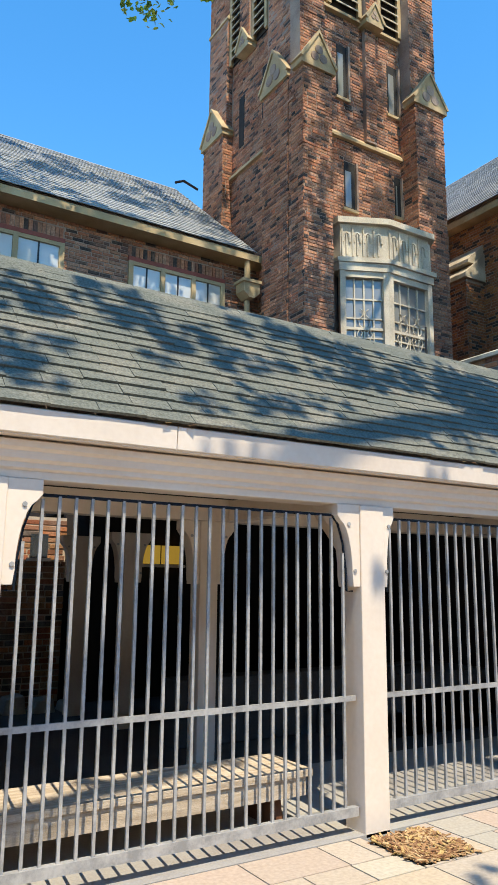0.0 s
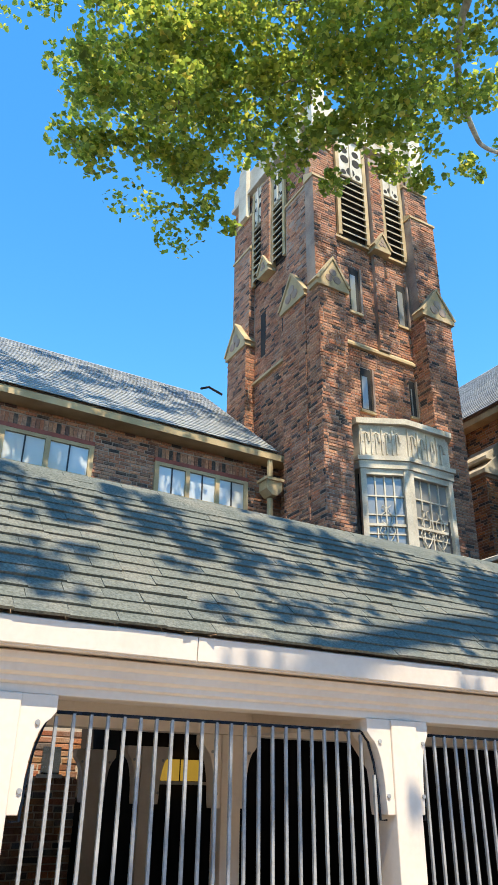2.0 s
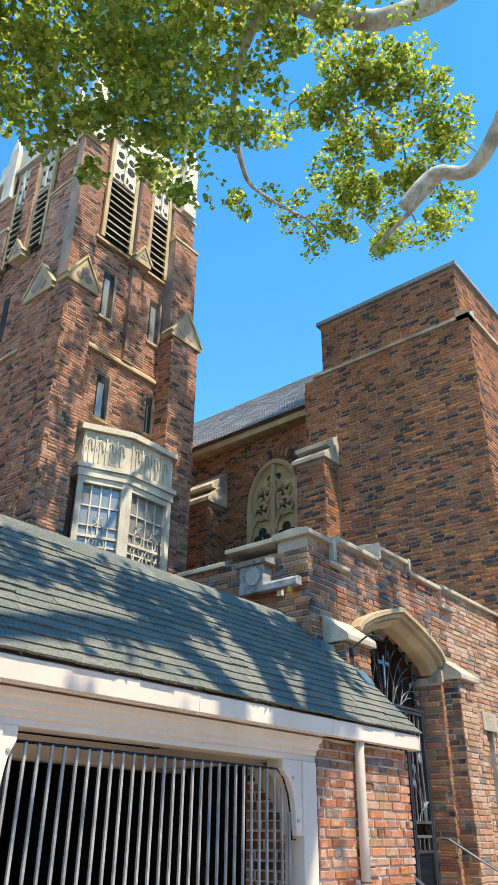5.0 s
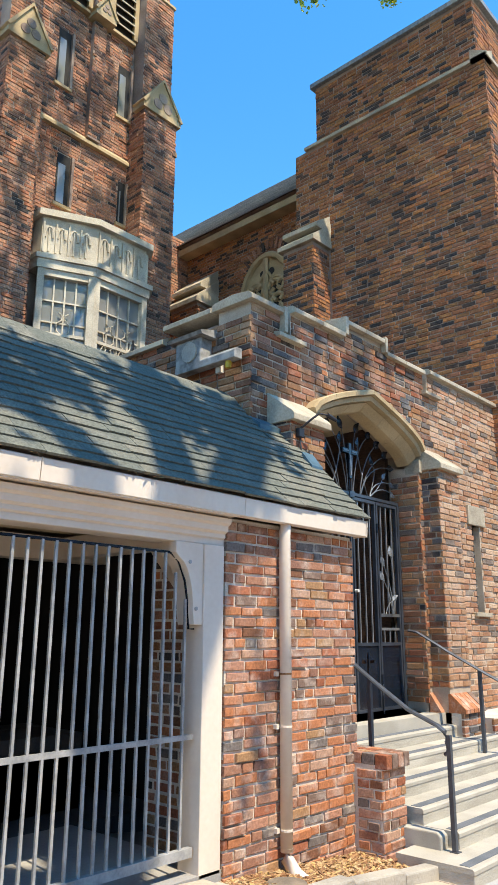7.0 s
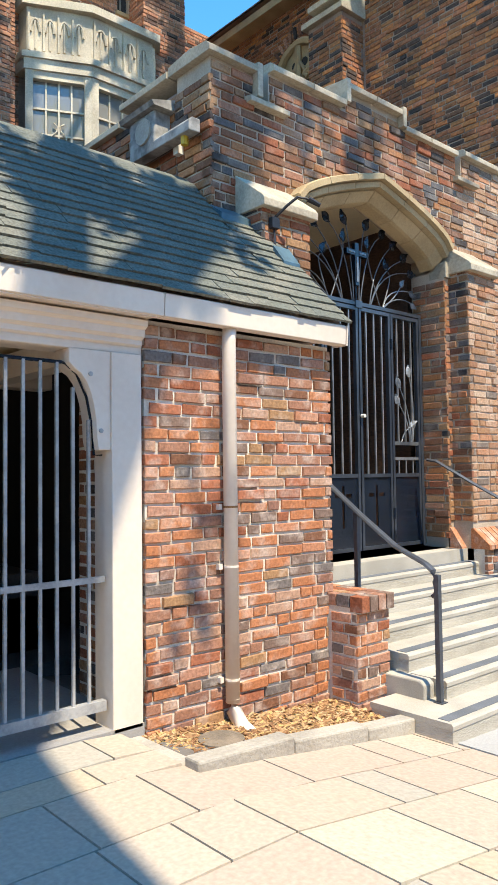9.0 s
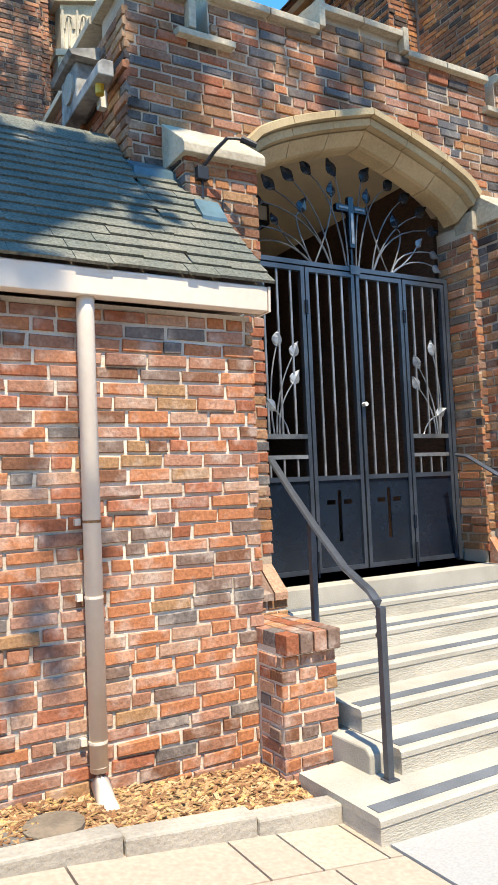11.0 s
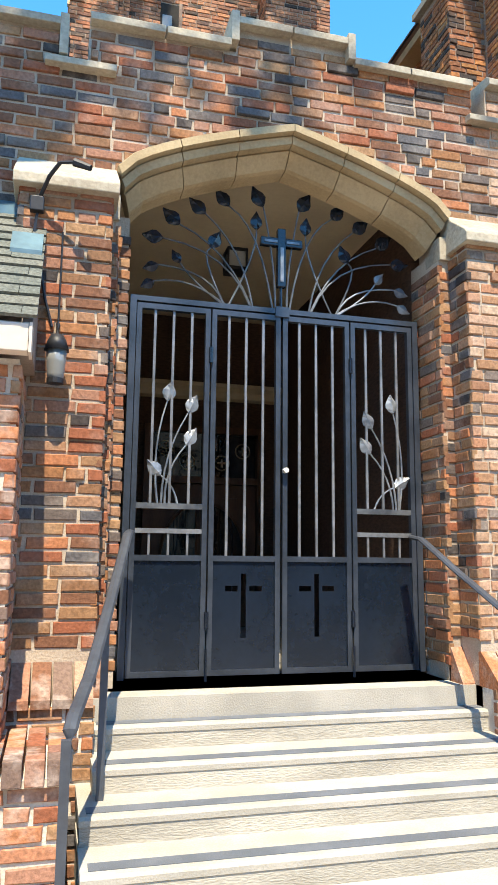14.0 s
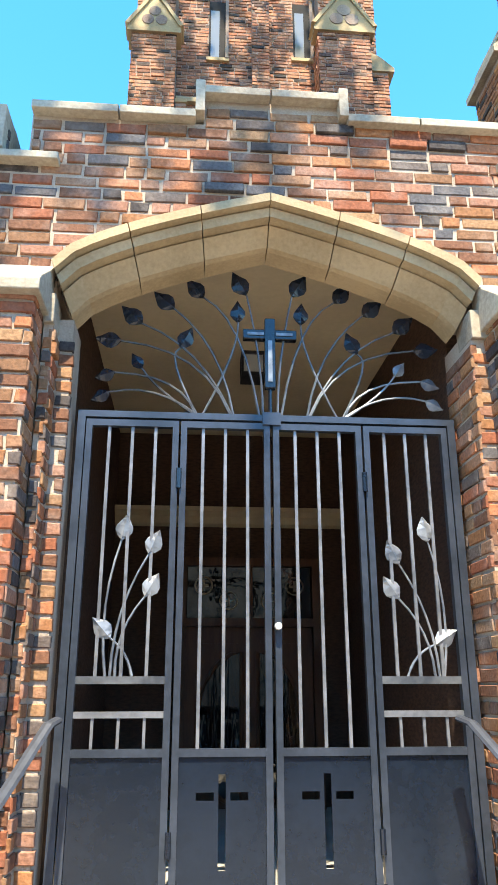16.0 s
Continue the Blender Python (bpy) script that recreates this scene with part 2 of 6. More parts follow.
def leaf_material():
    m, n, l = material("leaf")
    b = n["Principled BSDF"]
    geo = n.new("ShaderNodeNewGeometry")
    r = ramp_of(n, [(0.0, (0.15, 0.2, 0.035)), (0.35, (0.26, 0.33, 0.05)), (0.7, (0.42, 0.48, 0.065)), (0.92, (0.6, 0.56, 0.09)), (1.0, (0.58, 0.46, 0.09))])
    l.new(geo.outputs["Random Per Island"], r.inputs[0])
    l.new(r.outputs[0], b.inputs["Base Color"])
    b.inputs["Roughness"].default_value = 0.45
    tr = n.new("ShaderNodeBsdfTranslucent")
    l.new(r.outputs[0], tr.inputs[0])
    mix = n.new("ShaderNodeMixShader")
    mix.inputs[0].default_value = 0.62
    l.new(b.outputs[0], mix.inputs[1]), l.new(tr.outputs[0], mix.inputs[2])
    l.new(mix.outputs[0], n["Material Output"].inputs[0])
    return m


leafmat = leaf_material()


def glass_material(name, tint, rough=0.03, ior=1.9):
    m, n, l = material(name)
    b = n["Principled BSDF"]
    b.inputs["Base Color"].default_value = (*tint, 1)
    b.inputs["Roughness"].default_value = rough
    b.inputs["Specular IOR Level"].default_value = 1.0
    b.inputs["IOR"].default_value = ior
    no = n.new("ShaderNodeTexNoise")
    no.inputs["Scale"].default_value = 3.0
    bp = n.new("ShaderNodeBump")
    bp.inputs["Strength"].default_value, bp.inputs["Distance"].default_value = 0.12, 0.02
    l.new(no.outputs[0], bp.inputs["Height"]), l.new(bp.outputs[0], b.inputs["Normal"])
    return m


glass = glass_material("dark_window_glass", (0.05, 0.06, 0.07))
door_glass = glass_material("door_glass", (0.02, 0.02, 0.02), 0.015, 2.0)
door_glass.node_tree.nodes["Principled BSDF"].inputs["Specular IOR Level"].default_value = 0.6
curtain_glass = glass_material("curtained_glass", (0.5, 0.5, 0.48), 0.08, 1.5)
bay_glass = glass_material("bay_glass", (0.22, 0.22, 0.21), 0.05, 1.5)
amber = glass_material("amber_glass", (0.65, 0.42, 0.06), 0.15)
amber.node_tree.nodes["Principled BSDF"].inputs["Emission Color"].default_value = (1.0, 0.6, 0.08, 1)
amber.node_tree.nodes["Principled BSDF"].inputs["Emission Strength"].default_value = 0.2


# ---- mesh helpers ----
class Shape:
    """Collects vertices and faces of one mesh."""

    def __init__(self):
        self.v, self.f = [], []

    def add(self, verts, faces):
        k = len(self.v)
        self.v += [tuple(p) for p in verts]
        self.f += [tuple(i + k for i in f) for f in faces]
        return self

    def box(self, x0, y0, z0, x1, y1, z1):
        x0, x1, y0, y1, z0, z1 = min(x0, x1), max(x0, x1), min(y0, y1), max(y0, y1), min(z0, z1), max(z0, z1)
        return self.add([(x0, y0, z0), (x1, y0, z0), (x1, y1, z0), (x0, y1, z0), (x0, y0, z1), (x1, y0, z1), (x1, y1, z1), (x0, y1, z1)],
                        [(0, 3, 2, 1), (4, 5, 6, 7), (0, 1, 5, 4), (1, 2, 6, 5), (2, 3, 7, 6), (3, 0, 4, 7)])

    def prism(self, poly, axis, a, b):
        """poly: 2D outline in the plane across axis (x: (y, z); y: (x, z); z: (x, y)), drawn out from a to b."""
        n = len(poly)
        put = {"x": lambda p, t: (t, p[0], p[1]), "y": lambda p, t: (p[0], t, p[1]), "z": lambda p, t: (p[0], p[1], t)}[axis]
        vs = [put(p, a) for p in poly] + [put(p, b) for p in poly]
        fs = [tuple(range(n - 1, -1, -1)), tuple(range(n, 2 * n))] + [(i, (i + 1) % n, n + (i + 1) % n, n + i) for i in range(n)]
        return self.add(vs, fs)

    def tube(self, pts, r, sides=6, taper=None, flat=1.0):
        pts = [Vector(p) for p in pts]
        k, rings = len(pts), []
        for i, p in enumerate(pts):
            d = (pts[min(i + 1, k - 1)] - pts[max(i - 1, 0)]).normalized()
            ref = Vector((0, 0, 1)) if abs(d.z) < 0.9 else Vector((0, 1, 0))
            a = d.cross(ref).normalized()
            b = a.cross(d)
            rr = r if taper is None else r + (taper - r) * i / (k - 1)
            rings.append([p + (a * math.cos(6.2832 * j / sides + 0.785) + b * flat * math.sin(6.2832 * j / sides + 0.785)) * rr for j in range(sides)])
        vs = [q for ring in rings for q in ring]
        fs = [(i * sides + j, i * sides + (j + 1) % sides, (i + 1) * sides + (j + 1) % sides, (i + 1) * sides + j) for i in range(k - 1) for j in range(sides)]
        fs += [tuple(range(sides - 1, -1, -1)), tuple((k - 1) * sides + j for j in range(sides))]
        return self.add(vs, fs)

    def mesh(self, name, mat):
        me = bpy.data.meshes.new(name)
        me.from_pydata(self.v, [], self.f)
        me.materials.append(mat)
        bm = bmesh.new()
        bm.from_mesh(me)
        bmesh.ops.recalc_face_normals(bm, faces=bm.faces)
        bm.to_mesh(me)
        bm.free()
        return me


def part(name, shape, mat, parent=None, label="", bevel=0.0, smooth=False):
    ob = new(name, shape.mesh(name, mat))
    if parent is not None:
        ob.parent = parent
    if label:
        ob["label"] = label
    if bevel:
        md = ob.modifiers.new("bevel", "BEVEL")
        md.width, md.segments, md.limit_method = bevel, 2, "ANGLE"
    if smooth:
        for p in ob.data.polygons:
            p.use_smooth = True
    return ob


def thing(name, label, category, group="", kind=""):
    return tagged(new(name), label, category, group, kind)


def box(name, b, mat, parent=None, label="", bevel=0.0):
    return part(name, Shape().box(*b), mat, parent, label, bevel)


# ---- bricks ----
COURSE, LENGTH, JOINT = 0.0677, 0.213, 0.015


def lay(origin, along, out, width, height, spans=None, seed=1, proud=0.004, rough=0.004, course=COURSE, length=LENGTH, header=0.16):
    """Bricks of one wall face: (corner, along, out, length, height, depth of face), row by row, kept inside spans(height)."""
    rnd = random.Random(seed)
    o, u, n = Vector(origin), Vector(along), Vector(out)
    res = []
    for r in range(int(height / course + 0.01)):
        z0 = r * course
        s = -rnd.random() * length if r % 2 else -(length / 2) * (1 + 0.2 * rnd.random())
        allowed = spans(z0 + course / 2) if spans else [(0, width)]
        while s < width:
            ln = length if rnd.random() > header else length * 0.5
            for a, b in allowed:
                lo, hi = max(s, a, 0), min(s + ln - JOINT, b, width)
                if hi - lo > 0.03:
                    p = o + u * (lo + rnd.uniform(0, 0.004)) + Vector((0, 0, z0 + rnd.uniform(-0.003, 0.003)))
                    res.append((p, u, n, hi - lo, course - JOINT, proud + rnd.uniform(-rough, rough) + (0.012 if rnd.random() < rough * 6 else 0)))
            s += ln
    return res


def brick_points(p, u, n, ln, h, d, back=0.03, c=0.004):
    z = Vector((0, 0, h))
    q = [p, p + u * ln, p + u * ln + z, p + z]
    m = [u * c + Vector((0, 0, c)), -u * c + Vector((0, 0, c)), -u * c - Vector((0, 0, c)), u * c - Vector((0, 0, c))]
    return [a - n * back for a in q] + [a + n * (d - c) for a in q] + [a + b + n * d for a, b in zip(q, m)]


BRICK_FACES = [(0, 1, 5, 4), (1, 2, 6, 5), (2, 3, 7, 6), (3, 0, 4, 7), (4, 5, 9, 8), (5, 6, 10, 9), (6, 7, 11, 10), (7, 4, 8, 11), (8, 9, 10, 11)]


def brick_stuff(name, laid, mat, parent):
    """Many bricks in one mesh."""
    vs, fs = [], []
    rnd = random.Random(len(laid))
    for k, one in enumerate(laid):
        pts = brick_points(*one)
        for i in range(4):
            j = one[1] * rnd.uniform(-0.004, 0.004) + Vector((0, 0, rnd.uniform(-0.0035, 0.0035)))
            pts[4 + i], pts[8 + i] = pts[4 + i] + j, pts[8 + i] + j
        vs += [tuple(v) for v in pts]
        fs += [tuple(12 * k + i for i in f) for f in BRICK_FACES]
    me = bpy.data.meshes.new(name)
    me.from_pydata(vs, [], fs)
    me.materials.append(mat)
    ob = new(name, me)
    ob.parent = parent
    ob["kind"] = "stuff"
    return ob


BRICK_MESHES = {}


def brick_parts(laid, mat, parent):
    """Bricks as objects of their own that share meshes of one length."""
    for p, u, n, ln, h, d in laid:
        key = (round(ln, 2), round(h, 3), mat.name, int(p.z * 15) % 4)
        if key not in BRICK_MESHES:
            me = bpy.data.meshes.new("brick")
            rnd = random.Random(int(ln * 1000) + key[3] * 7)
            pts = brick_points(Vector((0, 0, 0)), Vector((1, 0, 0)), Vector((0, -1, 0)), key[0], h, 0.0)
            jog = [Vector((rnd.uniform(-1, 1) * 0.004, rnd.uniform(-1, 1) * 0.001, rnd.uniform(-1, 1) * 0.003)) for _ in range(4)]
            pts = [v + jog[i % 4] for i, v in enumerate(pts)]
            me.from_pydata([tuple(v) for v in pts], [], BRICK_FACES)
            me.materials.append(mat)
            BRICK_MESHES[key] = me
        ob = new("brick", BRICK_MESHES[key])
        ob.parent = parent
        turn = Matrix((( u.x, -n.x, 0, 0), (u.y, -n.y, 0, 0), (0, 0, 1, 0), (0, 0, 0, 1)))
        ob.matrix_basis = Matrix.Translation(p + n * d) @ turn


X, Y, NX, NY = Vector((1, 0, 0)), Vector((0, 1, 0)), Vector((-1, 0, 0)), Vector((0, -1, 0))


def wall_face(holes):
    """spans() for a face with rectangular holes (u0, z0, u1, z1) from the face's corner."""
    def spans(z):
        cuts = sorted((a, b) for a, z0, b, z1 in holes if z0 < z < z1)
        res, s = [], 0.0
        for a, b in cuts:
            if a > s:
                res.append((s, a))
            s = max(s, b)
        res.append((s, 1e9))
        return res
    return spans


# ---- ground ----
def ground_z(x):
    pts = ((-60, 0.42), (6.3, 0.378), (8.0, 0.15), (10.5, 0.05), (60, -0.3))
    for (a, za), (b, zb) in zip(pts, pts[1:]):
        if x <= b:
            return za + (zb - za) * max(0.0, (x - a) / (b - a))
    return pts[-1][1]


gs = Shape()
xs = [-400, -60, -3, 6.3, 8.0, 10.5, 14, 60, 400]
for a, b in zip(xs, xs[1:]):
    za, zb = ground_z(a) - 0.03, ground_z(b) - 0.03
    gs.add([(a, -400, za), (b, -400, zb), (b, 400, zb), (a, 400, za)], [(0, 1, 2, 3)])
ground = tagged(part("ground", gs, surface("ground_bed", (0.2, 0.18, 0.16), (0.14, 0.125, 0.11), 0.95, grain=40, patch=1, bump=0.4)), "grey-brown street ground beyond the paved forecourt", "ground", kind="structure")


# plain unseen walls closing the place behind the walk, added against sky light
far_wall = surface("skyblock_buff", (0.32, 0.24, 0.16), (0.22, 0.16, 0.11), 0.95, grain=20, patch=0.8, bump=0.3)
tagged(box("wall_street", (-16, -13.3, -0.5, 20, -13.0, 9.0), far_wall), "plain unseen buff wall added to hold back sky light", "wall", kind="structure")
tagged(box("wall_street_side", (-16.3, -13.3, -0.5, -16.0, 4.0, 5.0), far_wall), "plain unseen buff side wall added to hold back sky light", "wall", kind="structure")
tagged(box("wall_street_end", (20.0, -13.3, -0.5, 20.3, 4.4, 5.0), far_wall), "plain unseen buff end wall added to hold back sky light", "wall", kind="structure")


# ---- arcade ----
ARC_Y, EAVE_Z = 4.10, 2.44
LEFT_END = -3.2
floor = tagged(box("arcade_floor", (LEFT_END, 4.1, 0.1, 6.56, 5.6, 0.382), floor_dark), "worn grey concrete floor of the arcade", "floor", kind="structure")


tagged(box("passage_floor", (LEFT_END, 5.6, 0.1, 7.6, 11.0, 0.38), floor_shaded), "floor of the passage with the shade put into its colour", "floor", kind="structure")


def post(x0, x1, y0, y1, left, right, label):
    """A painted timber post with curved brackets; left, right: how far each bracket reaches."""
    t = thing("timber_post", label, "post", "arcade posts")
    part("shaft", Shape().box(x0, y0, 0.36, x1, y1, 2.26), cream, t, bevel=0.006)
    for side, reach in ((-1, left), (1, right)):
        if not reach:
            continue
        e = x0 if side < 0 else x1
        prof = [(e, 1.765), (e + side * reach * 0.30, 1.765), (e + side * reach * 0.34, 1.83)]
        for i in range(7):
            a = i / 6 * 1.45
            prof.append((e + side * reach * (0.34 + 0.58 * (1 - math.cos(a))), 1.83 + 0.33 * math.sin(a)))
        prof += [(e + side * reach, 2.19), (e + side * reach, 2.26), (e, 2.26)]
        part("bracket", Shape().prism(prof, "y", y0 + 0.012, y1 - 0.02), cream, t, bevel=0.004)
        for bz, fx in ((1.86, 0.25), (2.14, 0.5)):
            part("bolt", Shape().tube([(e + side * reach * fx, y0 + 0.02, bz), (e + side * reach * fx, y0 + 0.004, bz)], 0.012, 8), iron_pale, t)
    return t


post(3.60, 3.787, 4.10, 4.28, 0.17, 0.095, "cream painted timber arcade post with curved brackets")
post(1.28, 1.475, 4.10, 4.28, 0.17, 0.17, "cream painted timber arcade post with curved brackets")
post(-0.85, -0.65, 4.10, 4.28, 0.17, 0.17, "cream painted timber arcade post with curved brackets")
post(6.38, 6.555, 4.10, 4.28, 0.23, 0, "cream painted timber post beside the brick pier")
for px in (-0.75, 1.42, 3.41):
    post(px, px + 0.16, 5.80, 5.96, 0.15, 0.15, "cream painted inner timber post in the shaded arcade")
for px, py in ((3.52, 7.6), (3.32, 8.5)):
    post(px, px + 0.15, py, py + 0.15, 0.14, 0.14, "cream painted timber post deep in the shaded passage")

beam = thing("eave_beam", "cream painted moulded timber beam under the gutter", "beam")
part("lintel", Shape().box(LEFT_END, 4.12, 2.26, 6.57, 4.30, 2.46), cream, beam, bevel=0.005)
part("moulding", Shape().prism([(4.118, 2.30), (4.10, 2.31), (4.10, 2.335), (4.075, 2.35), (4.07, 2.385), (4.045, 2.40), (4.04, 2.43), (4.118, 2.46)], "x", LEFT_END, 6.56), cream, beam)
part("soffit", Shape().box(LEFT_END, 3.99, 2.445, 6.58, 4.118, 2.462), cream, beam)
inner = thing("inner_beam", "cream painted inner timber beam on the back posts", "beam")
part("lintel", Shape().box(LEFT_END, 5.80, 2.262, 6.9, 5.97, 2.44), cream, inner)
for bx in (1.35, 3.66, 6.42):
    t = thing("tie_beam", "cream painted timber tie beam across the arcade", "beam", "tie beams")
    part("timber", Shape().box(bx, 4.305, 2.27, bx + 0.14, 5.795, 2.43), cream, t)
    part("brace", Shape().prism([(4.31, 1.85), (4.31, 2.05), (4.55, 2.27), (4.72, 2.27)], "x", bx + 0.03, bx + 0.11), cream, t)
ceil = tagged(box("arcade_ceiling", (LEFT_END, 4.31, 2.47, 7.6, 5.79, 2.5), ceiling_plaster), "cream boarded arcade ceiling", "ceiling", kind="structure")

gutter = thing("gutter", "cream painted box gutter along the slate roof edge", "gutter")
gprof = [(3.98, 2.452), (3.972, 2.57), (3.985, 2.578), (4.06, 2.578), (4.06, 2.452)]
joints = [LEFT_END, 0.1, 2.28, 5.1, 6.62, 8.02]
for a, b in zip(joints, joints[1:]):
    part("length", Shape().prism(gprof, "x", a + 0.002, b - 0.002), cream, gutter, bevel=0.004)
part("end_cap", Shape().prism([(3.976, 2.448), (3.968, 2.574), (4.1, 2.582), (4.1, 2.448)], "x", 8.02, 8.032), cream, gutter)

# roof of the arcade: slates on a deck
EY, EZ, RY, RZ = 3.965, 2.592, 5.06, 3.70
deck = tagged(part("arcade_roof", Shape().prism([(3.99, 2.56), (RY, RZ - 0.03), (6.2, 2.6), (6.2, 2.5), (3.99, 2.5)], "x", LEFT_END, 7.63), mortar_dark), "steep green slate roof of the arcade", "roof", kind="structure")
deck2 = part("roof_end", Shape().prism([(3.99, 2.56), (4.86, 3.44), (4.86, 2.5), (3.99, 2.5)], "x", 7.63, 8.03), mortar_dark, deck)
ridge_cap = part("ridge_cap", Shape().prism([(RY - 0.09, RZ - 0.075), (RY, RZ + 0.035), (RY + 0.09, RZ - 0.075), (RY + 0.075, RZ - 0.09), (RY, RZ + 0.01), (RY - 0.075, RZ - 0.09)], "x", LEFT_END, 7.64), slate_green, deck)
slope = Vector((0, RY - EY, RZ - EZ))
SL = slope.length
sdir = slope / SL
snorm = Vector((0, -sdir.z, sdir.y))


def slate_rows(x0, x1, row0, rows, gap, seed, origin, up, norm, along, width=(0.16, 0.34), thick=0.016):
    rnd = random.Random(seed)
    out = []
    for r in range(row0, rows):
        x = x0 - rnd.random() * 0.25
        while x < x1:
            w = rnd.uniform(*width)
            a, b = max(x, x0), min(x + w, x1)
            if b - a > 0.03:
                j = rnd.uniform(-0.006, 0.006)
                lo, hi = r * gap + j - 0.01, (r + 1) * gap + 0.05
                lift = thick + rnd.uniform(0, 0.006)
                o = Vector(origin)
                out.append([o + along * (a + 0.0008) + up * lo + norm * lift, o + along * (b - 0.0008) + up * (lo + rnd.uniform(-0.004, 0.004)) + norm * (lift + rnd.uniform(-0.002, 0.003)),
                            o + along * (b - 0.002) + up * hi + norm * 0.002, o + along * (a + 0.002) + up * hi + norm * 0.002, thick * norm])
            x += w
    return out


def slates(name, rows, mat, parent):
    s = Shape()
    for a, b, c, d, t in rows:
        s.add([a, b, c, d, a - t, b - t], [(0, 1, 2, 3), (4, 5, 1, 0), (4, 0, 3), (5, 2, 1)])
    me = bpy.data.meshes.new(name)
    me.from_pydata(s.v, [], s.f)
    me.materials.append(mat)
    ob = new(name, me)
    ob.parent = parent
    ob["kind"] = "stuff"
    return ob


GAP = 0.097
nrow = int(SL / GAP) + 1
slates("slate_course", slate_rows(LEFT_END, 7.63, 0, nrow, GAP, 5, (0, EY, EZ), sdir, snorm, X), slate_green, deck)
slates("end_slates", slate_rows(7.63, 8.05, 0, int(nrow * 0.76), GAP, 6, (0, EY, EZ), sdir, snorm, X), slate_green, deck)
flash = thing("roof_flashing", "dull blue-green metal flashing where the roof meets brick", "flashing")
part("apron", Shape().prism([(4.74, 3.38), (4.74, 3.44), (4.875, 3.53), (4.875, 3.47)], "x", 7.63, 7.895), copper, flash)
part("step", Shape().prism([(4.40, 3.03), (4.40, 3.07), (4.505, 3.2), (4.505, 3.12)], "x", 7.89, 8.04), copper, flash)

debris = Shape()
drnd = random.Random(17)
for _ in range(420):
    x, y0 = drnd.uniform(LEFT_END, 7.9), drnd.uniform(3.955, 3.985)
    if math.sin(x * 3.1) + math.sin(x * 1.3 + 1) < -0.3:
        continue
    l, w, a = drnd.uniform(0.008, 0.03), drnd.uniform(0.003, 0.008), drnd.uniform(-0.5, 0.5)
    c, d, e = Vector((x, y0, 2.585)), Vector((math.cos(a), math.sin(a), 0.1)) * l, Vector((-math.sin(a), math.cos(a), 0.4)) * w
    debris.add([c - d - e, c + d - e, c + d + e, c - d + e], [(0, 1, 2, 3), (3, 2, 1, 0)])
dead = bpy.data.meshes.new("leaf_litter")
dead.from_pydata(debris.v, [], [f for i, f in enumerate(debris.f) if i % 2 == 0])
dead.materials.append(mulch_mat)
litter = tagged(new("leaf_litter", dead), "dry brown leaf litter caught along the gutter edge", "leaf litter", kind="stuff")

# brick pier
pier = thing("brick_pier_wall", "orange-red brick pier with pale mortar carrying the gutter end", "brick pier")
box("core", (6.575, 4.108, 0.1, 7.982, 4.80, 2.448), mortar, pier)

# downpipe
pipe = thing("downpipe", "cream painted metal downpipe with an angled shoe", "downpipe")
part("pipe", Shape().tube([(7.10, 4.035, 2.46), (7.10, 4.045, 2.38), (7.105, 4.05, 0.38)], 0.04, 12), cream, pipe, smooth=True)
part("shoe", Shape().tube([(7.105, 4.05, 0.40), (7.105, 4.045, 0.34), (7.11, 3.98, 0.265), (7.115, 3.91, 0.235)], 0.042, 12), cream, pipe, smooth=True)
for z in (1.45, 1.12, 0.5):
    part("strap", Shape().tube([(7.103, 4.049, z), (7.103, 4.049, z + 0.012)], 0.0425, 12), rust if z == 1.45 else cream, pipe)
    part("lug", Shape().box(7.035, 4.07, z - 0.01, 7.06, 4.1, z + 0.02), cream, pipe)


# ---- arcade gates ----
def bar_gate(x0, x1, label, notch_l, notch_r):
    t = thing("iron_gate", label, "gate", "arcade gates")
    y = 4.16
    part("bottom_rail", Shape().box(x0, y - 0.02, 0.475, x1, y + 0.02, 0.525), iron_pale, t)
    part("middle_rail", Shape().box(x0, y - 0.008, 1.105, x1, y + 0.008, 1.135), iron_pale, t)
    a, b = x0 + notch_l, x1 - notch_r
    part("top_rail", Shape().box(a, y - 0.007, 2.185, b, y + 0.007, 2.2), iron, t)
    for e, s, k in ((x0, 1, notch_l), (x1, -1, notch_r)):
        if k:
            pts = [(e + s * 0.01, y, 1.74), (e + s * 0.055, y, 1.74)] + [(e + s * (0.055 + (k - 0.055) * (1 - math.cos(q))), y, 1.74 + 0.45 * math.sin(q)) for q in (0.3, 0.7, 1.1, 1.45)] + [(e + s * k, y, 2.192)]
            part("edge_bar", Shape().tube(pts, 0.007, 4), iron, t)
    n = round((x1 - x0) / 0.0845)
    for i in range(1, n):
        x = x0 + (x1 - x0) * i / n
        top = 2.19
        if notch_l and x < a:
            top = 1.76 + 0.42 * ((x - x0) / notch_l)
        if notch_r and x > b:
            top = 1.76 + 0.42 * ((x1 - x) / notch_r)
        part("bar", Shape().box(x - 0.0075, y - 0.0075, 0.52, x + 0.0075, y + 0.0075, top), iron_pale, t)
    return t


bar_gate(1.49, 3.585, "grey painted iron bar gate between timber posts", 0.17, 0.17)
bar_gate(3.80, 6.365, "grey painted iron bar gate beside the brick pier", 0.095, 0.23)
bar_gate(-0.63, 1.27, "grey painted iron bar gate between timber posts", 0.17, 0.17)

# bench inside
bench = thing("wooden_bench", "weathered pale wooden bench behind the bars", "bench")
for i in range(4):
    part("slat", Shape().box(0.4, 4.36 + i * 0.115, 0.665, 3.42, 4.47 + i * 0.115, 0.705), oldwood, bench, bevel=0.003)
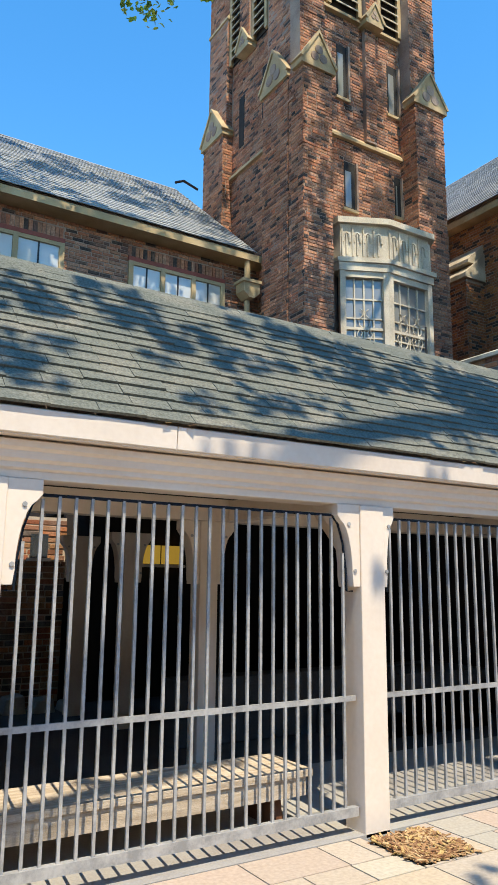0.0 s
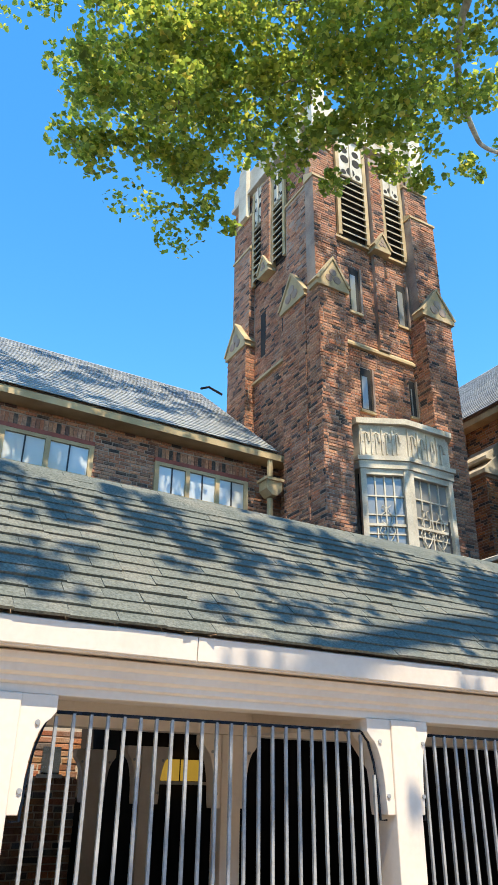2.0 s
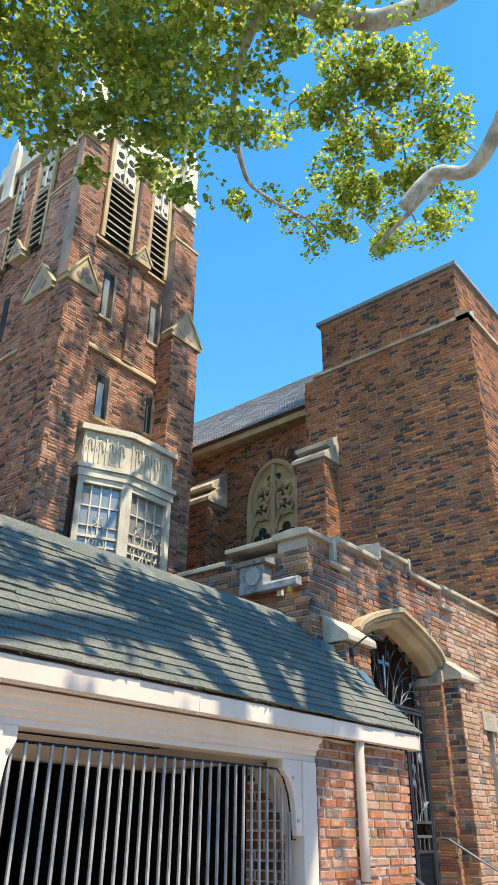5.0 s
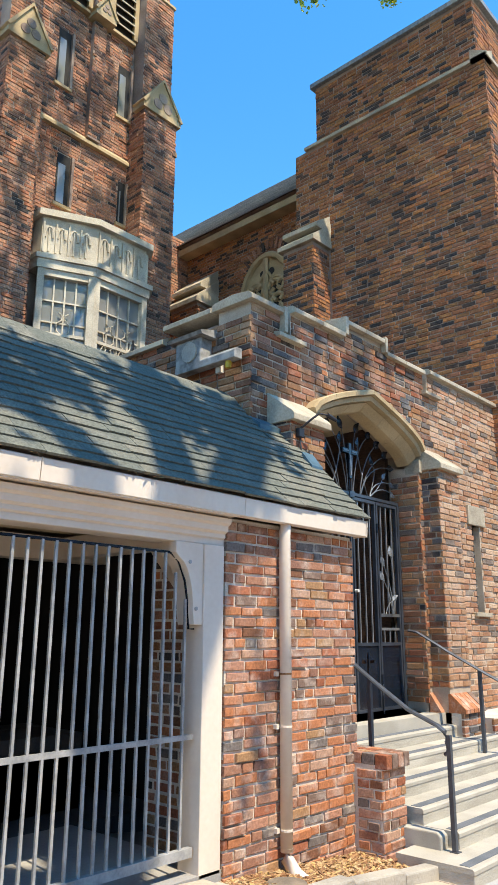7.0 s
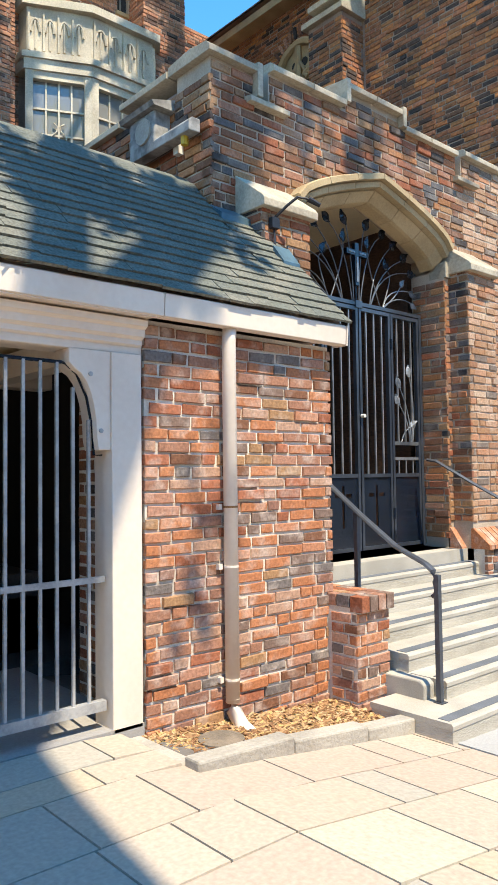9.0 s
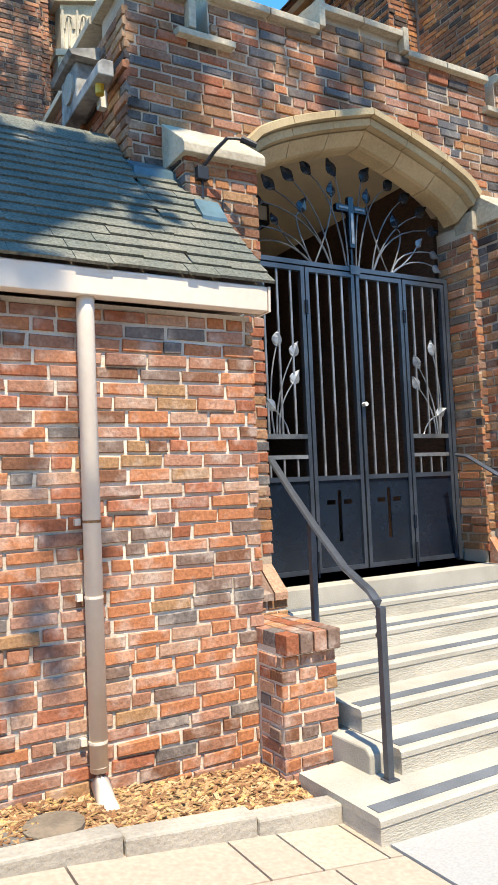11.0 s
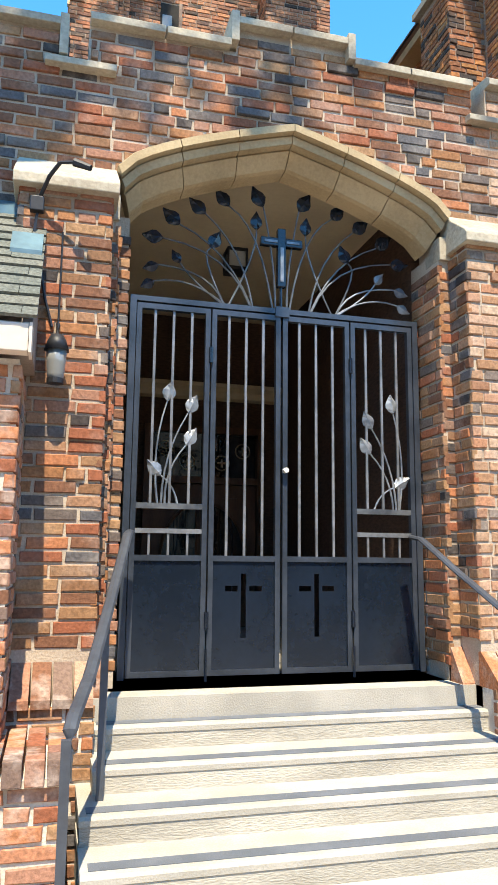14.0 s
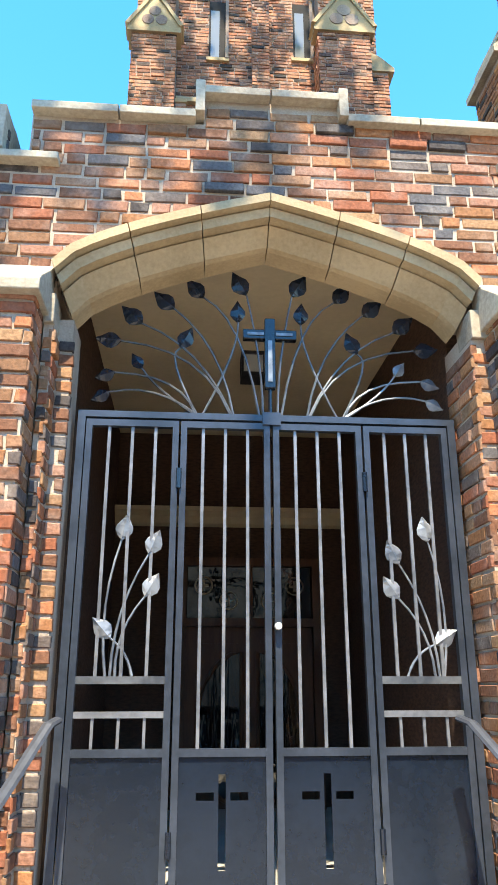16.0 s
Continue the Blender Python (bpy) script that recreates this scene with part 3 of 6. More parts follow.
part("apron", Shape().box(0.45, 4.375, 0.56, 3.38, 4.405, 0.665), oldwood, bench)
for x in (0.7, 3.2):
    part("trestle", Shape().prism([(4.42, 0.385), (4.47, 0.66), (4.70, 0.66), (4.76, 0.385)], "x", x, x + 0.05), brass_wood, bench)

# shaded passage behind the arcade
# slabs added overhead to block light; a gap is left at the left end
tagged(box("passage_roof", (3.6, 5.99, 2.62, 7.6, 10.6, 2.75), shade_black), "flat slab added over the passage to keep light out", "roof", kind="structure")
tagged(box("passage_roof_side", (LEFT_END, 5.99, 2.62, 3.6, 8.8, 2.75), shade_black), "flat slab added over the passage to keep light out", "roof", kind="structure")
back = tagged(box("wall_passage_back", (LEFT_END, 10.6, 0.1, 7.6, 10.85, 5.2), shade_black), "brick back wall of the passage, shade in its near-black colour", "wall", kind="structure")
tagged(box("wall_passage_left", (LEFT_END - 0.2, 4.3, 0.1, LEFT_END, 10.6, 2.5), shade_black), "wall closing the arcade, shade in its near-black colour", "wall", kind="structure")
tagged(box("wall_passage_right", (7.46, 4.82, 0.1, 7.6, 10.6, 2.6), shade_black), "brick wall at the end of the arcade, shade in its near-black colour", "wall", kind="structure")
rail_wall = thing("low_wall", "concrete low wall in the passage, shade in its dark colour", "low wall")
part("base", Shape().box(3.6, 6.55, 0.385, 6.9, 6.8, 0.95), floor_shaded, rail_wall, bevel=0.01)
steps_in = thing("inner_steps", "worn concrete steps with the passage shade in their colour", "steps")
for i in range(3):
    part("step", Shape().box(5.1 + 0.3 * i, 6.0, 0.385, 6.9, 6.54, 0.60 + 0.17 * i), floor_shaded, steps_in)
lit = thing("stained_window", "amber stained glass window glowing at the passage end", "window")
part("pane", Shape().box(4.38, 9.19, 1.99, 4.66, 9.2, 2.22), amber, lit)
part("pane", Shape().box(4.68, 9.19, 1.99, 4.95, 9.2, 2.22), amber, lit)
part("frame", Shape().box(4.32, 9.18, 1.95, 5.01, 9.22, 1.985), cream, lit)
side_lit = thing("stained_window", "small dark window above the brick wall", "window")
part("pane", Shape().box(3.02, 9.17, 2.03, 3.22, 9.18, 2.3), glass, side_lit)
part("frame", Shape().box(2.98, 9.165, 1.99, 3.26, 9.185, 2.028), cream, side_lit)
yard_wall = thing("yard_wall", "sunlit old red brick wall at the end of the passage", "brick wall")
part("core", Shape().box(0.8, 9.206, 0.3, 3.44, 9.4, 2.5), mortar_tan, yard_wall)
# near-black sheet standing for the shade at the passage end
stub = thing("shade_panel", "near-black panel at the passage end, shade in its colour", "partition")
part("panel", Shape().box(3.46, 9.3, 0.38, 7.4, 9.4, 2.6), shade_black, stub)
for k in range(3):
    t = thing("stone_block", "rough pale stone block lying on the passage floor", "stone")
    part("block", Shape().prism([(2.75 + 0.3 * k, 0.37), (3.0 + 0.3 * k, 0.37), (2.97 + 0.3 * k, 0.37 + 0.2 - 0.04 * k), (2.78 + 0.3 * k, 0.37 + 0.17 - 0.03 * k)], "y", 8.85 - 0.05 * k, 9.12 - 0.05 * k), kerbstone, t, bevel=0.02)


# ---- porch ----
PY = 4.88           # front plane of the porch wall
GX0, GX1 = 8.52, 10.35
MID = (GX0 + GX1) / 2
LAND = 0.93


def arch(half, spring, rise, n=12):
    """Points of a four-centred arch from left to right."""
    res = []
    for i in range(-n, n + 1):
        s = 1 - abs(i) / n
        res.append((MID + half * i / n, spring + rise * s ** 0.62))
    return res


INNER, OUTER = arch(0.945, 3.56, 0.425), arch(1.03, 3.76, 0.43)
CUT = arch(1.01, 3.72, 0.43)


def arch_z(pts, x):
    for (a, za), (b, zb) in zip(pts, pts[1:]):
        if a <= x <= b:
            return za + (zb - za) * (x - a) / (b - a)
    return 0.0


def top_z(x):
    for a, b, z in ((7.65, 8.10, 4.66), (8.10, 8.22, 4.45), (8.22, 9.10, 4.73), (9.10, 9.82, 4.89), (9.82, 10.70, 4.76), (10.70, 10.82, 4.55), (10.82, 13.2, 4.80)):
        if a <= x < b:
            return z
    return 4.8


porch = thing("wall_porch", "mixed red and blue-grey brick porch wall with stone coping", "wall", kind="structure")
pw = Shape()
FACE = PY + 0.006
for a, b in ((7.66, 8.10), (8.10, 8.22), (8.22, 8.42)):
    pw.box(a, FACE, 0.0, b, FACE + 0.4, top_z(a + 0.01) - 0.04)
for a, b in ((10.52, 10.70), (10.70, 10.82), (10.82, 11.75), (11.97, 13.0)):
    pw.box(a, FACE, 0.0, b, FACE + 0.4, top_z(a + 0.01) - 0.04)
pw.box(11.75, FACE, 0.0, 11.97, FACE + 0.4, 1.97).box(11.75, FACE, 3.03, 11.97, FACE + 0.4, 4.76)
for a, b in ((8.42, 9.10), (9.10, 9.82), (9.82, 10.52)):
    low = [p for p in CUT if a < p[0] < b]
    poly = [(a, max(arch_z(CUT, a), 3.72))] + low + [(b, max(arch_z(CUT, b), 3.72)), (b, top_z(a + 0.01) - 0.04), (a, top_z(a + 0.01) - 0.04)]
    pw.prism(poly, "y", FACE, FACE + 0.4)
part("core", pw, mortar_tan, porch)
part("side_core", Shape().box(7.656, PY + 0.41, 0.0, 8.05, 10.6, 4.50), mortar_dark, porch)

# buttresses beside the arch
for a, b in ((7.90, 8.38), (10.48, 10.95)):
    t = thing("buttress", "brick buttress with a sloping stone cap", "buttress", "porch buttresses")
    part("core", Shape().box(a + 0.006, 4.636, 0.0, b - 0.006, PY, 3.56), mortar_tan, t)
    cap = Shape()
    cap.prism([(4.565, 3.50), (4.565, 3.555), (4.59, 3.585), (PY + 0.0, 3.80), (PY + 0.0, 3.50)], "x", a - 0.03, b + 0.03)
    part("cap", cap, palestone, t, "weathered pale stone cap", bevel=0.006)
    for i in range(5):
        part("plinth_brick", Shape().prism([(4.47, 0.93), (4.47, 0.97), (4.64, 1.12), (4.66, 1.11), (4.66, 0.93)], "x", a + i * (b - a) / 5 + 0.004, a + (i + 1) * (b - a) / 5 - 0.006), brick_pier, t)
    part("base", Shape().box(a + 0.006, 4.50, 0.0, b - 0.006, 4.7, 0.93), mortar, t)

# jamb orders
JY = 4.83
for a, b in ((8.385, 8.43), (10.41, 10.49)):
    t = thing("jamb", "brick door jamb under the stone arch", "jamb", "door jambs")
    part("core", Shape().box(a, JY + 0.006, 0.4, b, 5.2, 3.54), mortar_tan, t)
    if a < 9:
        part("inner_order", Shape().box(b, 4.965, 0.93, 8.50, 5.2, 3.56), mortar_tan, t)
    part("footing", Shape().box(a - 0.01, 4.706, 0.0, b + 0.01, 5.2, 0.897), mortar_tan, t)
    part("block", Shape().box(a - 0.002, JY - 0.02, 3.47, b + 0.002, 5.0, 3.62), palestone, t, bevel=0.005)
    part("foot", Shape().prism([(JY - 0.12, 0.90), (JY - 0.12, 0.94), (JY, 1.12), (JY + 0.02, 1.12), (JY + 0.02, 0.90)], "x", a, b), brick_pier, t)

# arch stones
arch_t = thing("stone_arch", "tan limestone four-centred arch with stepped mouldings", "arch")
PROF = [(-0.02, 4.90), (-0.02, 4.765), (0.03, 4.745), (0.25, 4.745), (0.26, 4.80), (0.30, 4.805), (0.315, 4.785), (0.53, 4.795), (0.54, 4.865), (0.58, 4.87), (0.60, 4.85), (0.96, 4.93), (1.0, 4.96), (1.0, 5.08)]
cuts = [0, 4, 8, 12, 16, 20, 24]
for a, b in zip(cuts, cuts[1:]):
    s = Shape()
    k = len(PROF)
    rows = []
    steps = [a + 0.03] + list(range(a + 1, b)) + [b - 0.03]
    for f in steps:
        i = min(int(f), 23)
        g = f - i
        o = [OUTER[i][j] + (OUTER[i + 1][j] - OUTER[i][j]) * g for j in (0, 1)]
        n = [INNER[i][j] + (INNER[i + 1][j] - INNER[i][j]) * g for j in (0, 1)]
        rows.append([(o[0] + (n[0] - o[0]) * q, y, o[1] + (n[1] - o[1]) * q) for q, y in PROF])
    vs = [p for r in rows for p in r]
    fs = [(i * k + j, i * k + (j + 1) % k, (i + 1) * k + (j + 1) % k, (i + 1) * k + j) for i in range(len(rows) - 1) for j in range(k)]
    fs += [tuple(range(k)), tuple((len(rows) - 1) * k + j for j in range(k))]
    part("voussoir", s.add(vs, fs), limestone, arch_t)

# coping stones
cop = thing("coping", "pale grey-tan stone coping stepped along the parapet", "coping")
for a, b in ((7.60, 8.10), (8.22, 8.66), (8.665, 9.06), (9.06, 9.45), (9.455, 9.86), (9.86, 10.25), (10.255, 10.70), (10.82, 11.5), (11.505, 12.1), (12.105, 12.9)):
    z = top_z((a + b) / 2)
    part("stone", Shape().prism([(PY - 0.06, z - 0.045), (PY - 0.06, z + 0.0), (PY - 0.02, z + 0.03), (PY + 0.18, z + 0.055), (PY + 0.44, z + 0.03), (PY + 0.44, z - 0.045)], "x", a + 0.002, b - 0.002), palestone, cop, bevel=0.004)
for a, b in ((7.98, 8.38), (10.66, 11.04)):
    sz = 4.45 if a < 9 else 4.55
    part("sill", Shape().prism([(PY - 0.07, sz - 0.08), (PY - 0.07, sz - 0.04), (PY + 0.2, sz + 0.02), (PY + 0.42, sz + 0.02), (PY + 0.42, sz - 0.08)], "x", a, b), palestone, cop, bevel=0.004)
for a, lo, hi in ((9.055, 4.72, 4.92), (9.815, 4.74, 4.92), (8.055, 4.43, 4.685)):
    part("upstand", Shape().box(a, PY - 0.066, lo, a + 0.05, PY + 0.4, hi), palestone, cop, bevel=0.004)
for a, b in ((PY + 0.45, 6.0), (6.005, 7.2), (7.205, 8.6), (8.605, 10.6)):
    hi = -0.22 if a > 6 else -0.09
    part("stone", Shape().prism([(7.59, 4.70 + hi), (7.59, 4.75 + hi), (7.72, 4.81 + hi), (7.98, 4.79 + hi), (8.1, 4.75 + hi), (8.1, 4.70 + hi)], "y", a, b), palestone, cop, bevel=0.004)

# vestibule
tagged(box("ceiling", (8.3, 5.2, 4.12, 10.6, 8.6, 4.2), ceiling_plaster), "cream plaster vestibule ceiling", "ceiling", kind="structure")
tagged(box("wall_vestibule_left", (8.3, 5.29, 0.5, 8.42, 8.6, 4.12), vest_brick_shaded), "brick vestibule wall, shade put into its colour", "wall", kind="structure")
tagged(box("wall_vestibule_right", (10.46, 5.29, 0.5, 10.6, 8.6, 4.12), vest_brick_shaded), "brick vestibule wall, shade put into its colour", "wall", kind="structure")
tagged(box("wall_vestibule_back", (8.3, 8.3, 0.5, 10.6, 8.6, 4.12), vest_brick_shaded), "brick back wall of the vestibule, shade put into its colour", "wall", kind="structure")
tagged(box("landing", (8.3, 4.70, 0.3, 10.5, 8.3, LAND), concrete), "pale concrete landing", "floor", kind="structure")
tagged(part("porch_roof", Shape().box(8.06, 5.3, 4.3, 12.9, 10.6, 4.5), shade_black), "flat roof behind the parapet", "roof", kind="structure")

door = thing("church_door", "dark oak double door with a large oval glazed panel", "door")
DX = 9.62
part("frame", Shape().box(DX - 0.62, 8.2, LAND, DX - 0.55, 8.3, 2.95).box(DX + 0.55, 8.2, LAND, DX + 0.62, 8.3, 2.95).box(DX - 0.55, 8.2, 2.88, DX + 0.55, 8.3, 2.95).box(DX - 0.55, 8.2, 2.36, DX + 0.55, 8.3, 2.43).box(DX - 0.025, 8.2, 2.43, DX + 0.025, 8.3, 2.88), brass_wood, door)
for side in (-1, 1):
    x0, x1 = sorted((DX + side * 0.005, DX + side * 0.545))
    leaf = part("leaf", Shape().box(x0, 8.25, LAND + 0.01, x1, 8.29, 2.355), brass_wood, door)
    half = [(DX + side * 0.07, 1.55 - 0.6)] + [(DX + side * (0.07 + 0.37 * math.sin(i / 14 * math.pi)), 1.55 - 0.6 * math.cos(i / 14 * math.pi)) for i in range(1, 14)] + [(DX + side * 0.07, 1.55 + 0.6)]
    pane = part("oval_pane", Shape().prism(half, "y", 8.236, 8.244), door_glass, leaf)
    part("oval_rim", Shape().tube([(x, 8.238, z) for x, z in half + half[:1]], 0.018, 6), brass_wood, leaf)
    for k in (0.18, 0.3):
        h = 0.6 * math.sqrt(1 - ((k - 0.07) / 0.37) ** 2) - 0.02
        part("lead", Shape().tube([(DX + side * k, 8.234, 1.55 - h), (DX + side * k, 8.234, 1.55 + h)], 0.004, 5), lead_black, leaf)
    part("panel_mould", Shape().box(x0 + 0.09, 8.238, 2.22, x1 - 0.09, 8.25, 2.25), brass_wood, leaf)
    part("transom_pane", Shape().box(*sorted((DX + side * 0.03, DX + side * 0.54))[:1], 8.25, 2.435, sorted((DX + side * 0.03, DX + side * 0.54))[1], 8.262, 2.875), door_glass, door)
    for k, z in ((0.18, 2.58), (0.4, 2.71)):
        ring = [(DX + side * k + 0.075 * math.cos(i / 16 * 6.2832), 8.245, z + 0.075 * math.sin(i / 16 * 6.2832)) for i in range(17)]
        part("roundel", Shape().tube(ring, 0.008, 5), palestone, door)
        part("roundel_cross", Shape().box(DX + side * k - 0.045, 8.24, z - 0.01, DX + side * k + 0.045, 8.248, z + 0.01).box(DX + side * k - 0.01, 8.238, z - 0.045, DX + side * k + 0.01, 8.246, z + 0.045), palestone, door)
cornice = tagged(part("trim", Shape().prism([(8.3, 3.24), (8.24, 3.26), (8.22, 3.32), (8.16, 3.36), (8.16, 3.4), (8.3, 3.4)], "x", 8.42, 10.46), ceiling_plaster), "cream plaster cornice above the church door", "trim", kind="structure")
lantern = thing("ceiling_lantern", "black metal box lantern with frosted panes under the ceiling", "lantern")
part("frame", Shape().box(9.415, 6.42, 3.93, 9.585, 6.59, 3.96).box(9.415, 6.42, 4.10, 9.585, 6.59, 4.12).box(9.415, 6.42, 3.96, 9.43, 6.435, 4.1).box(9.57, 6.42, 3.96, 9.585, 6.435, 4.1).box(9.415, 6.575, 3.96, 9.43, 6.59, 4.1).box(9.57, 6.575, 3.96, 9.585, 6.59, 4.1), lead_black, lantern)
part("pane", Shape().box(9.432, 6.438, 3.962, 9.568, 6.572, 4.098), curtain_glass, lantern)


# ---- entrance gate ----
gate = thing("entrance_gate", "dark blue-grey iron double gate with leaf ornament and crosses", "gate")
GY = 5.02
gate.matrix_basis = Matrix.Translation((-0.4667, 0.09, -0.175)) @ Matrix.Diagonal((1.053, 1.0, 1.07, 1.0))


def gbox(name, x0, z0, x1, z1, d=0.018, mat=None, parent=gate, y=GY):
    return part(name, Shape().box(x0, y - d, z0, x1, y + d, z1), mat or iron, parent)


gbox("header_rail", 8.545, 3.075, 10.305, 3.105, 0.022, frame_iron_lit)
gbox("jamb_post", 8.545, 1.05, 8.58, 3.075, 0.022, frame_iron_lit)
gbox("jamb_post", 10.27, 1.05, 10.305, 3.075, 0.022, frame_iron_lit)
gbox("latch_cap", 9.39, 3.055, 9.475, 3.115, 0.03, frame_iron_lit)
PANELS = [(8.585, 9.005), (9.015, 9.425), (9.44, 9.855), (9.865, 10.265)]
for i, (a, b) in enumerate(PANELS):
    side = i in (0, 3)
    leaf = part("gate_leaf", Shape().box(a, GY - 0.018, 1.06, a + 0.028, GY + 0.018, 3.065).box(b - 0.028, GY - 0.018, 1.06, b, GY + 0.018, 3.065).box(a + 0.028, GY - 0.018, 3.035, b - 0.028, GY + 0.018, 3.065).box(a + 0.028, GY - 0.018, 1.06, b - 0.028, GY + 0.018, 1.09), frame_iron_lit, gate)
    gbox("rail", a + 0.028, 1.655, b - 0.028, 1.685, 0.016, parent=leaf, mat=frame_iron_lit)
    cx = (a + b) / 2
    if side:
        gbox("sheet", a + 0.028, 1.09, b - 0.028, 1.655, 0.004, parent=leaf)
        gbox("rail", a + 0.028, 1.93, b - 0.028, 1.96, 0.016, parent=leaf, mat=iron_mid)
        gbox("rail", a + 0.028, 1.80, b - 0.028, 1.825, 0.012, parent=leaf, mat=bar_iron_lit)
    else:
        c0, c1 = cx - 0.015, cx + 0.015
        for q in ((a + 0.028, 1.09, b - 0.028, 1.25), (a + 0.028, 1.59, b - 0.028, 1.655), (a + 0.028, 1.25, c0, 1.495), (c1, 1.25, b - 0.028, 1.495),
                  (a + 0.028, 1.495, cx - 0.105, 1.525), (cx + 0.105, 1.495, b - 0.028, 1.525), (a + 0.028, 1.525, c0, 1.59), (c1, 1.525, b - 0.028, 1.59), (c0 - 0.018, 1.495, c0, 1.525), (c1, 1.495, c1 + 0.018, 1.525)):
            gbox("sheet", *q, 0.004, parent=leaf)
    for k in (1, 2, 3):
        x = a + (b - a) * k / 4
        gbox("bar", x - 0.007, 1.96 if side else 1.685, x + 0.007, 3.035, 0.007, parent=leaf, mat=bar_iron_lit)
        if side:
            gbox("short_bar", x - 0.006, 1.685, x + 0.006, 1.80, 0.006, parent=leaf, mat=bar_iron_lit)
for x in (9.01, 9.86):
    for z in (1.3, 2.75):
        part("hinge", Shape().tube([(x, GY - 0.025, z), (x, GY - 0.025, z + 0.09)], 0.012, 8), iron, gate)
    part("drop_bolt", Shape().tube([(x, GY - 0.03, 0.98), (x, GY - 0.03, 1.2)], 0.008, 6), iron, gate)
part("knob", Shape().tube([(9.45, GY - 0.02, 2.16), (9.45, GY - 0.05, 2.16), (9.45, GY - 0.06, 2.16)], 0.015, 10), white_box, gate)
part("side_strip", Shape().box(10.325, GY - 0.02, 1.05, 10.335, GY + 0.02, 1.62), iron_pale, gate)

cross = part("cross", Shape().box(9.405, GY - 0.02, 3.24, 9.455, GY + 0.02, 3.60).box(9.30, GY - 0.02, 3.49, 9.405, GY + 0.02, 3.54).box(9.455, GY - 0.02, 3.49, 9.56, GY + 0.02, 3.54), iron, gate, bevel=0.004)
part("inlay", Shape().box(9.42, GY - 0.026, 3.27, 9.44, GY - 0.02, 3.48).box(9.32, GY - 0.026, 3.508, 9.40, GY - 0.02, 3.522).box(9.46, GY - 0.026, 3.508, 9.54, GY - 0.02, 3.522), leaf_iron, cross)
part("cross_stem", Shape().tube([(9.43, GY, 3.10), (9.43, GY, 3.25)], 0.009, 6), iron, gate)


def iron_leaf(x, z, ang, size=0.13):
    """A pointed sheet-iron leaf with a raised midrib, its stalk end at (x, z)."""
    s = Shape()
    prof = ((0.0, 0.02), (0.15, 0.2), (0.35, 0.33), (0.55, 0.31), (0.78, 0.16), (1.0, 0.0))
    d, e = (math.cos(ang), math.sin(ang)), (-math.sin(ang), math.cos(ang))
    vs = []
    for t, w in prof:
        for sgn, yy in ((-1, 0.0), (0, -0.014), (1, 0.0)):
            vs.append((x + size * (d[0] * t + e[0] * w * sgn), GY + yy, z + size * (d[1] * t + e[1] * w * sgn)))
    k = len(vs)
    vs += [(p[0], p[1] + 0.004, p[2]) for p in vs]
    fs = []
    for i in range(len(prof) - 1):
        for j in (0, 1):
            q = (i * 3 + j, i * 3 + j + 1, i * 3 + j + 4, i * 3 + j + 3)
            fs += [q, tuple(k + m for m in reversed(q))]
    return s.add(vs, fs)


def bend(p0, m, p2, k=7):
    """A curve from p0 through m to p2."""
    p0, m, p2 = Vector(p0), Vector(m), Vector(p2)
    c = m * 2 - (p0 + p2) / 2
    return [p0 * (1 - t) ** 2 + c * 2 * t * (1 - t) + p2 * t * t for t in (i / (k - 1) for i in range(k))]


def sprig(base, mid, end, tip, mat, leaf_mat):
    """A curved stem through mid with a pointed leaf from end to tip."""
    pts = bend((*base, 0), (*mid, 0), (*end, 0))
    part("stem", Shape().tube([(p.x, GY, p.y) for p in pts], 0.0065, 6, 0.0045), mat, gate)
    part("leaf", iron_leaf(end[0], end[1], math.atan2(tip[1] - end[1], tip[0] - end[0]), math.hypot(tip[0] - end[0], tip[1] - end[1])), leaf_mat, gate)


# fan of leaves above the gate: base, mid, stalk end and leaf tip, from the cross outwards
FAN = [(0.035, 3.10, 0.054, 3.397, 0.113, 3.731, 0.184, 3.848), (0.320, 3.10, 0.191, 3.392, 0.154, 3.580, 0.158, 3.692), (0.051, 3.10, 0.159, 3.506, 0.323, 3.707, 0.408, 3.801),
       (0.173, 3.10, 0.276, 3.416, 0.465, 3.641, 0.566, 3.723), (0.342, 3.10, 0.447, 3.336, 0.430, 3.435, 0.376, 3.542), (0.180, 3.10, 0.365, 3.390, 0.616, 3.556, 0.718, 3.640),
       (0.186, 3.10, 0.382, 3.357, 0.711, 3.462, 0.833, 3.470), (0.349, 3.10, 0.510, 3.218, 0.608, 3.325, 0.658, 3.396), (0.349, 3.10, 0.478, 3.249, 0.733, 3.301, 0.823, 3.268), (0.342, 3.10, 0.544, 3.204, 0.753, 3.203, 0.833, 3.158)]
for k, (a, az, b, bz, c, cz, d, dz) in enumerate(FAN):
    for side in (-1, 1):
        # low right sprigs take paler iron to stand for sunlight on them
        low = k > 6 and side > 0
        sprig((9.43 + side * a, az), (9.43 + side * b, bz), (9.43 + side * c, cz), (9.43 + side * d, dz), leaf_iron if low else iron_mid, leaf_iron if low else iron)
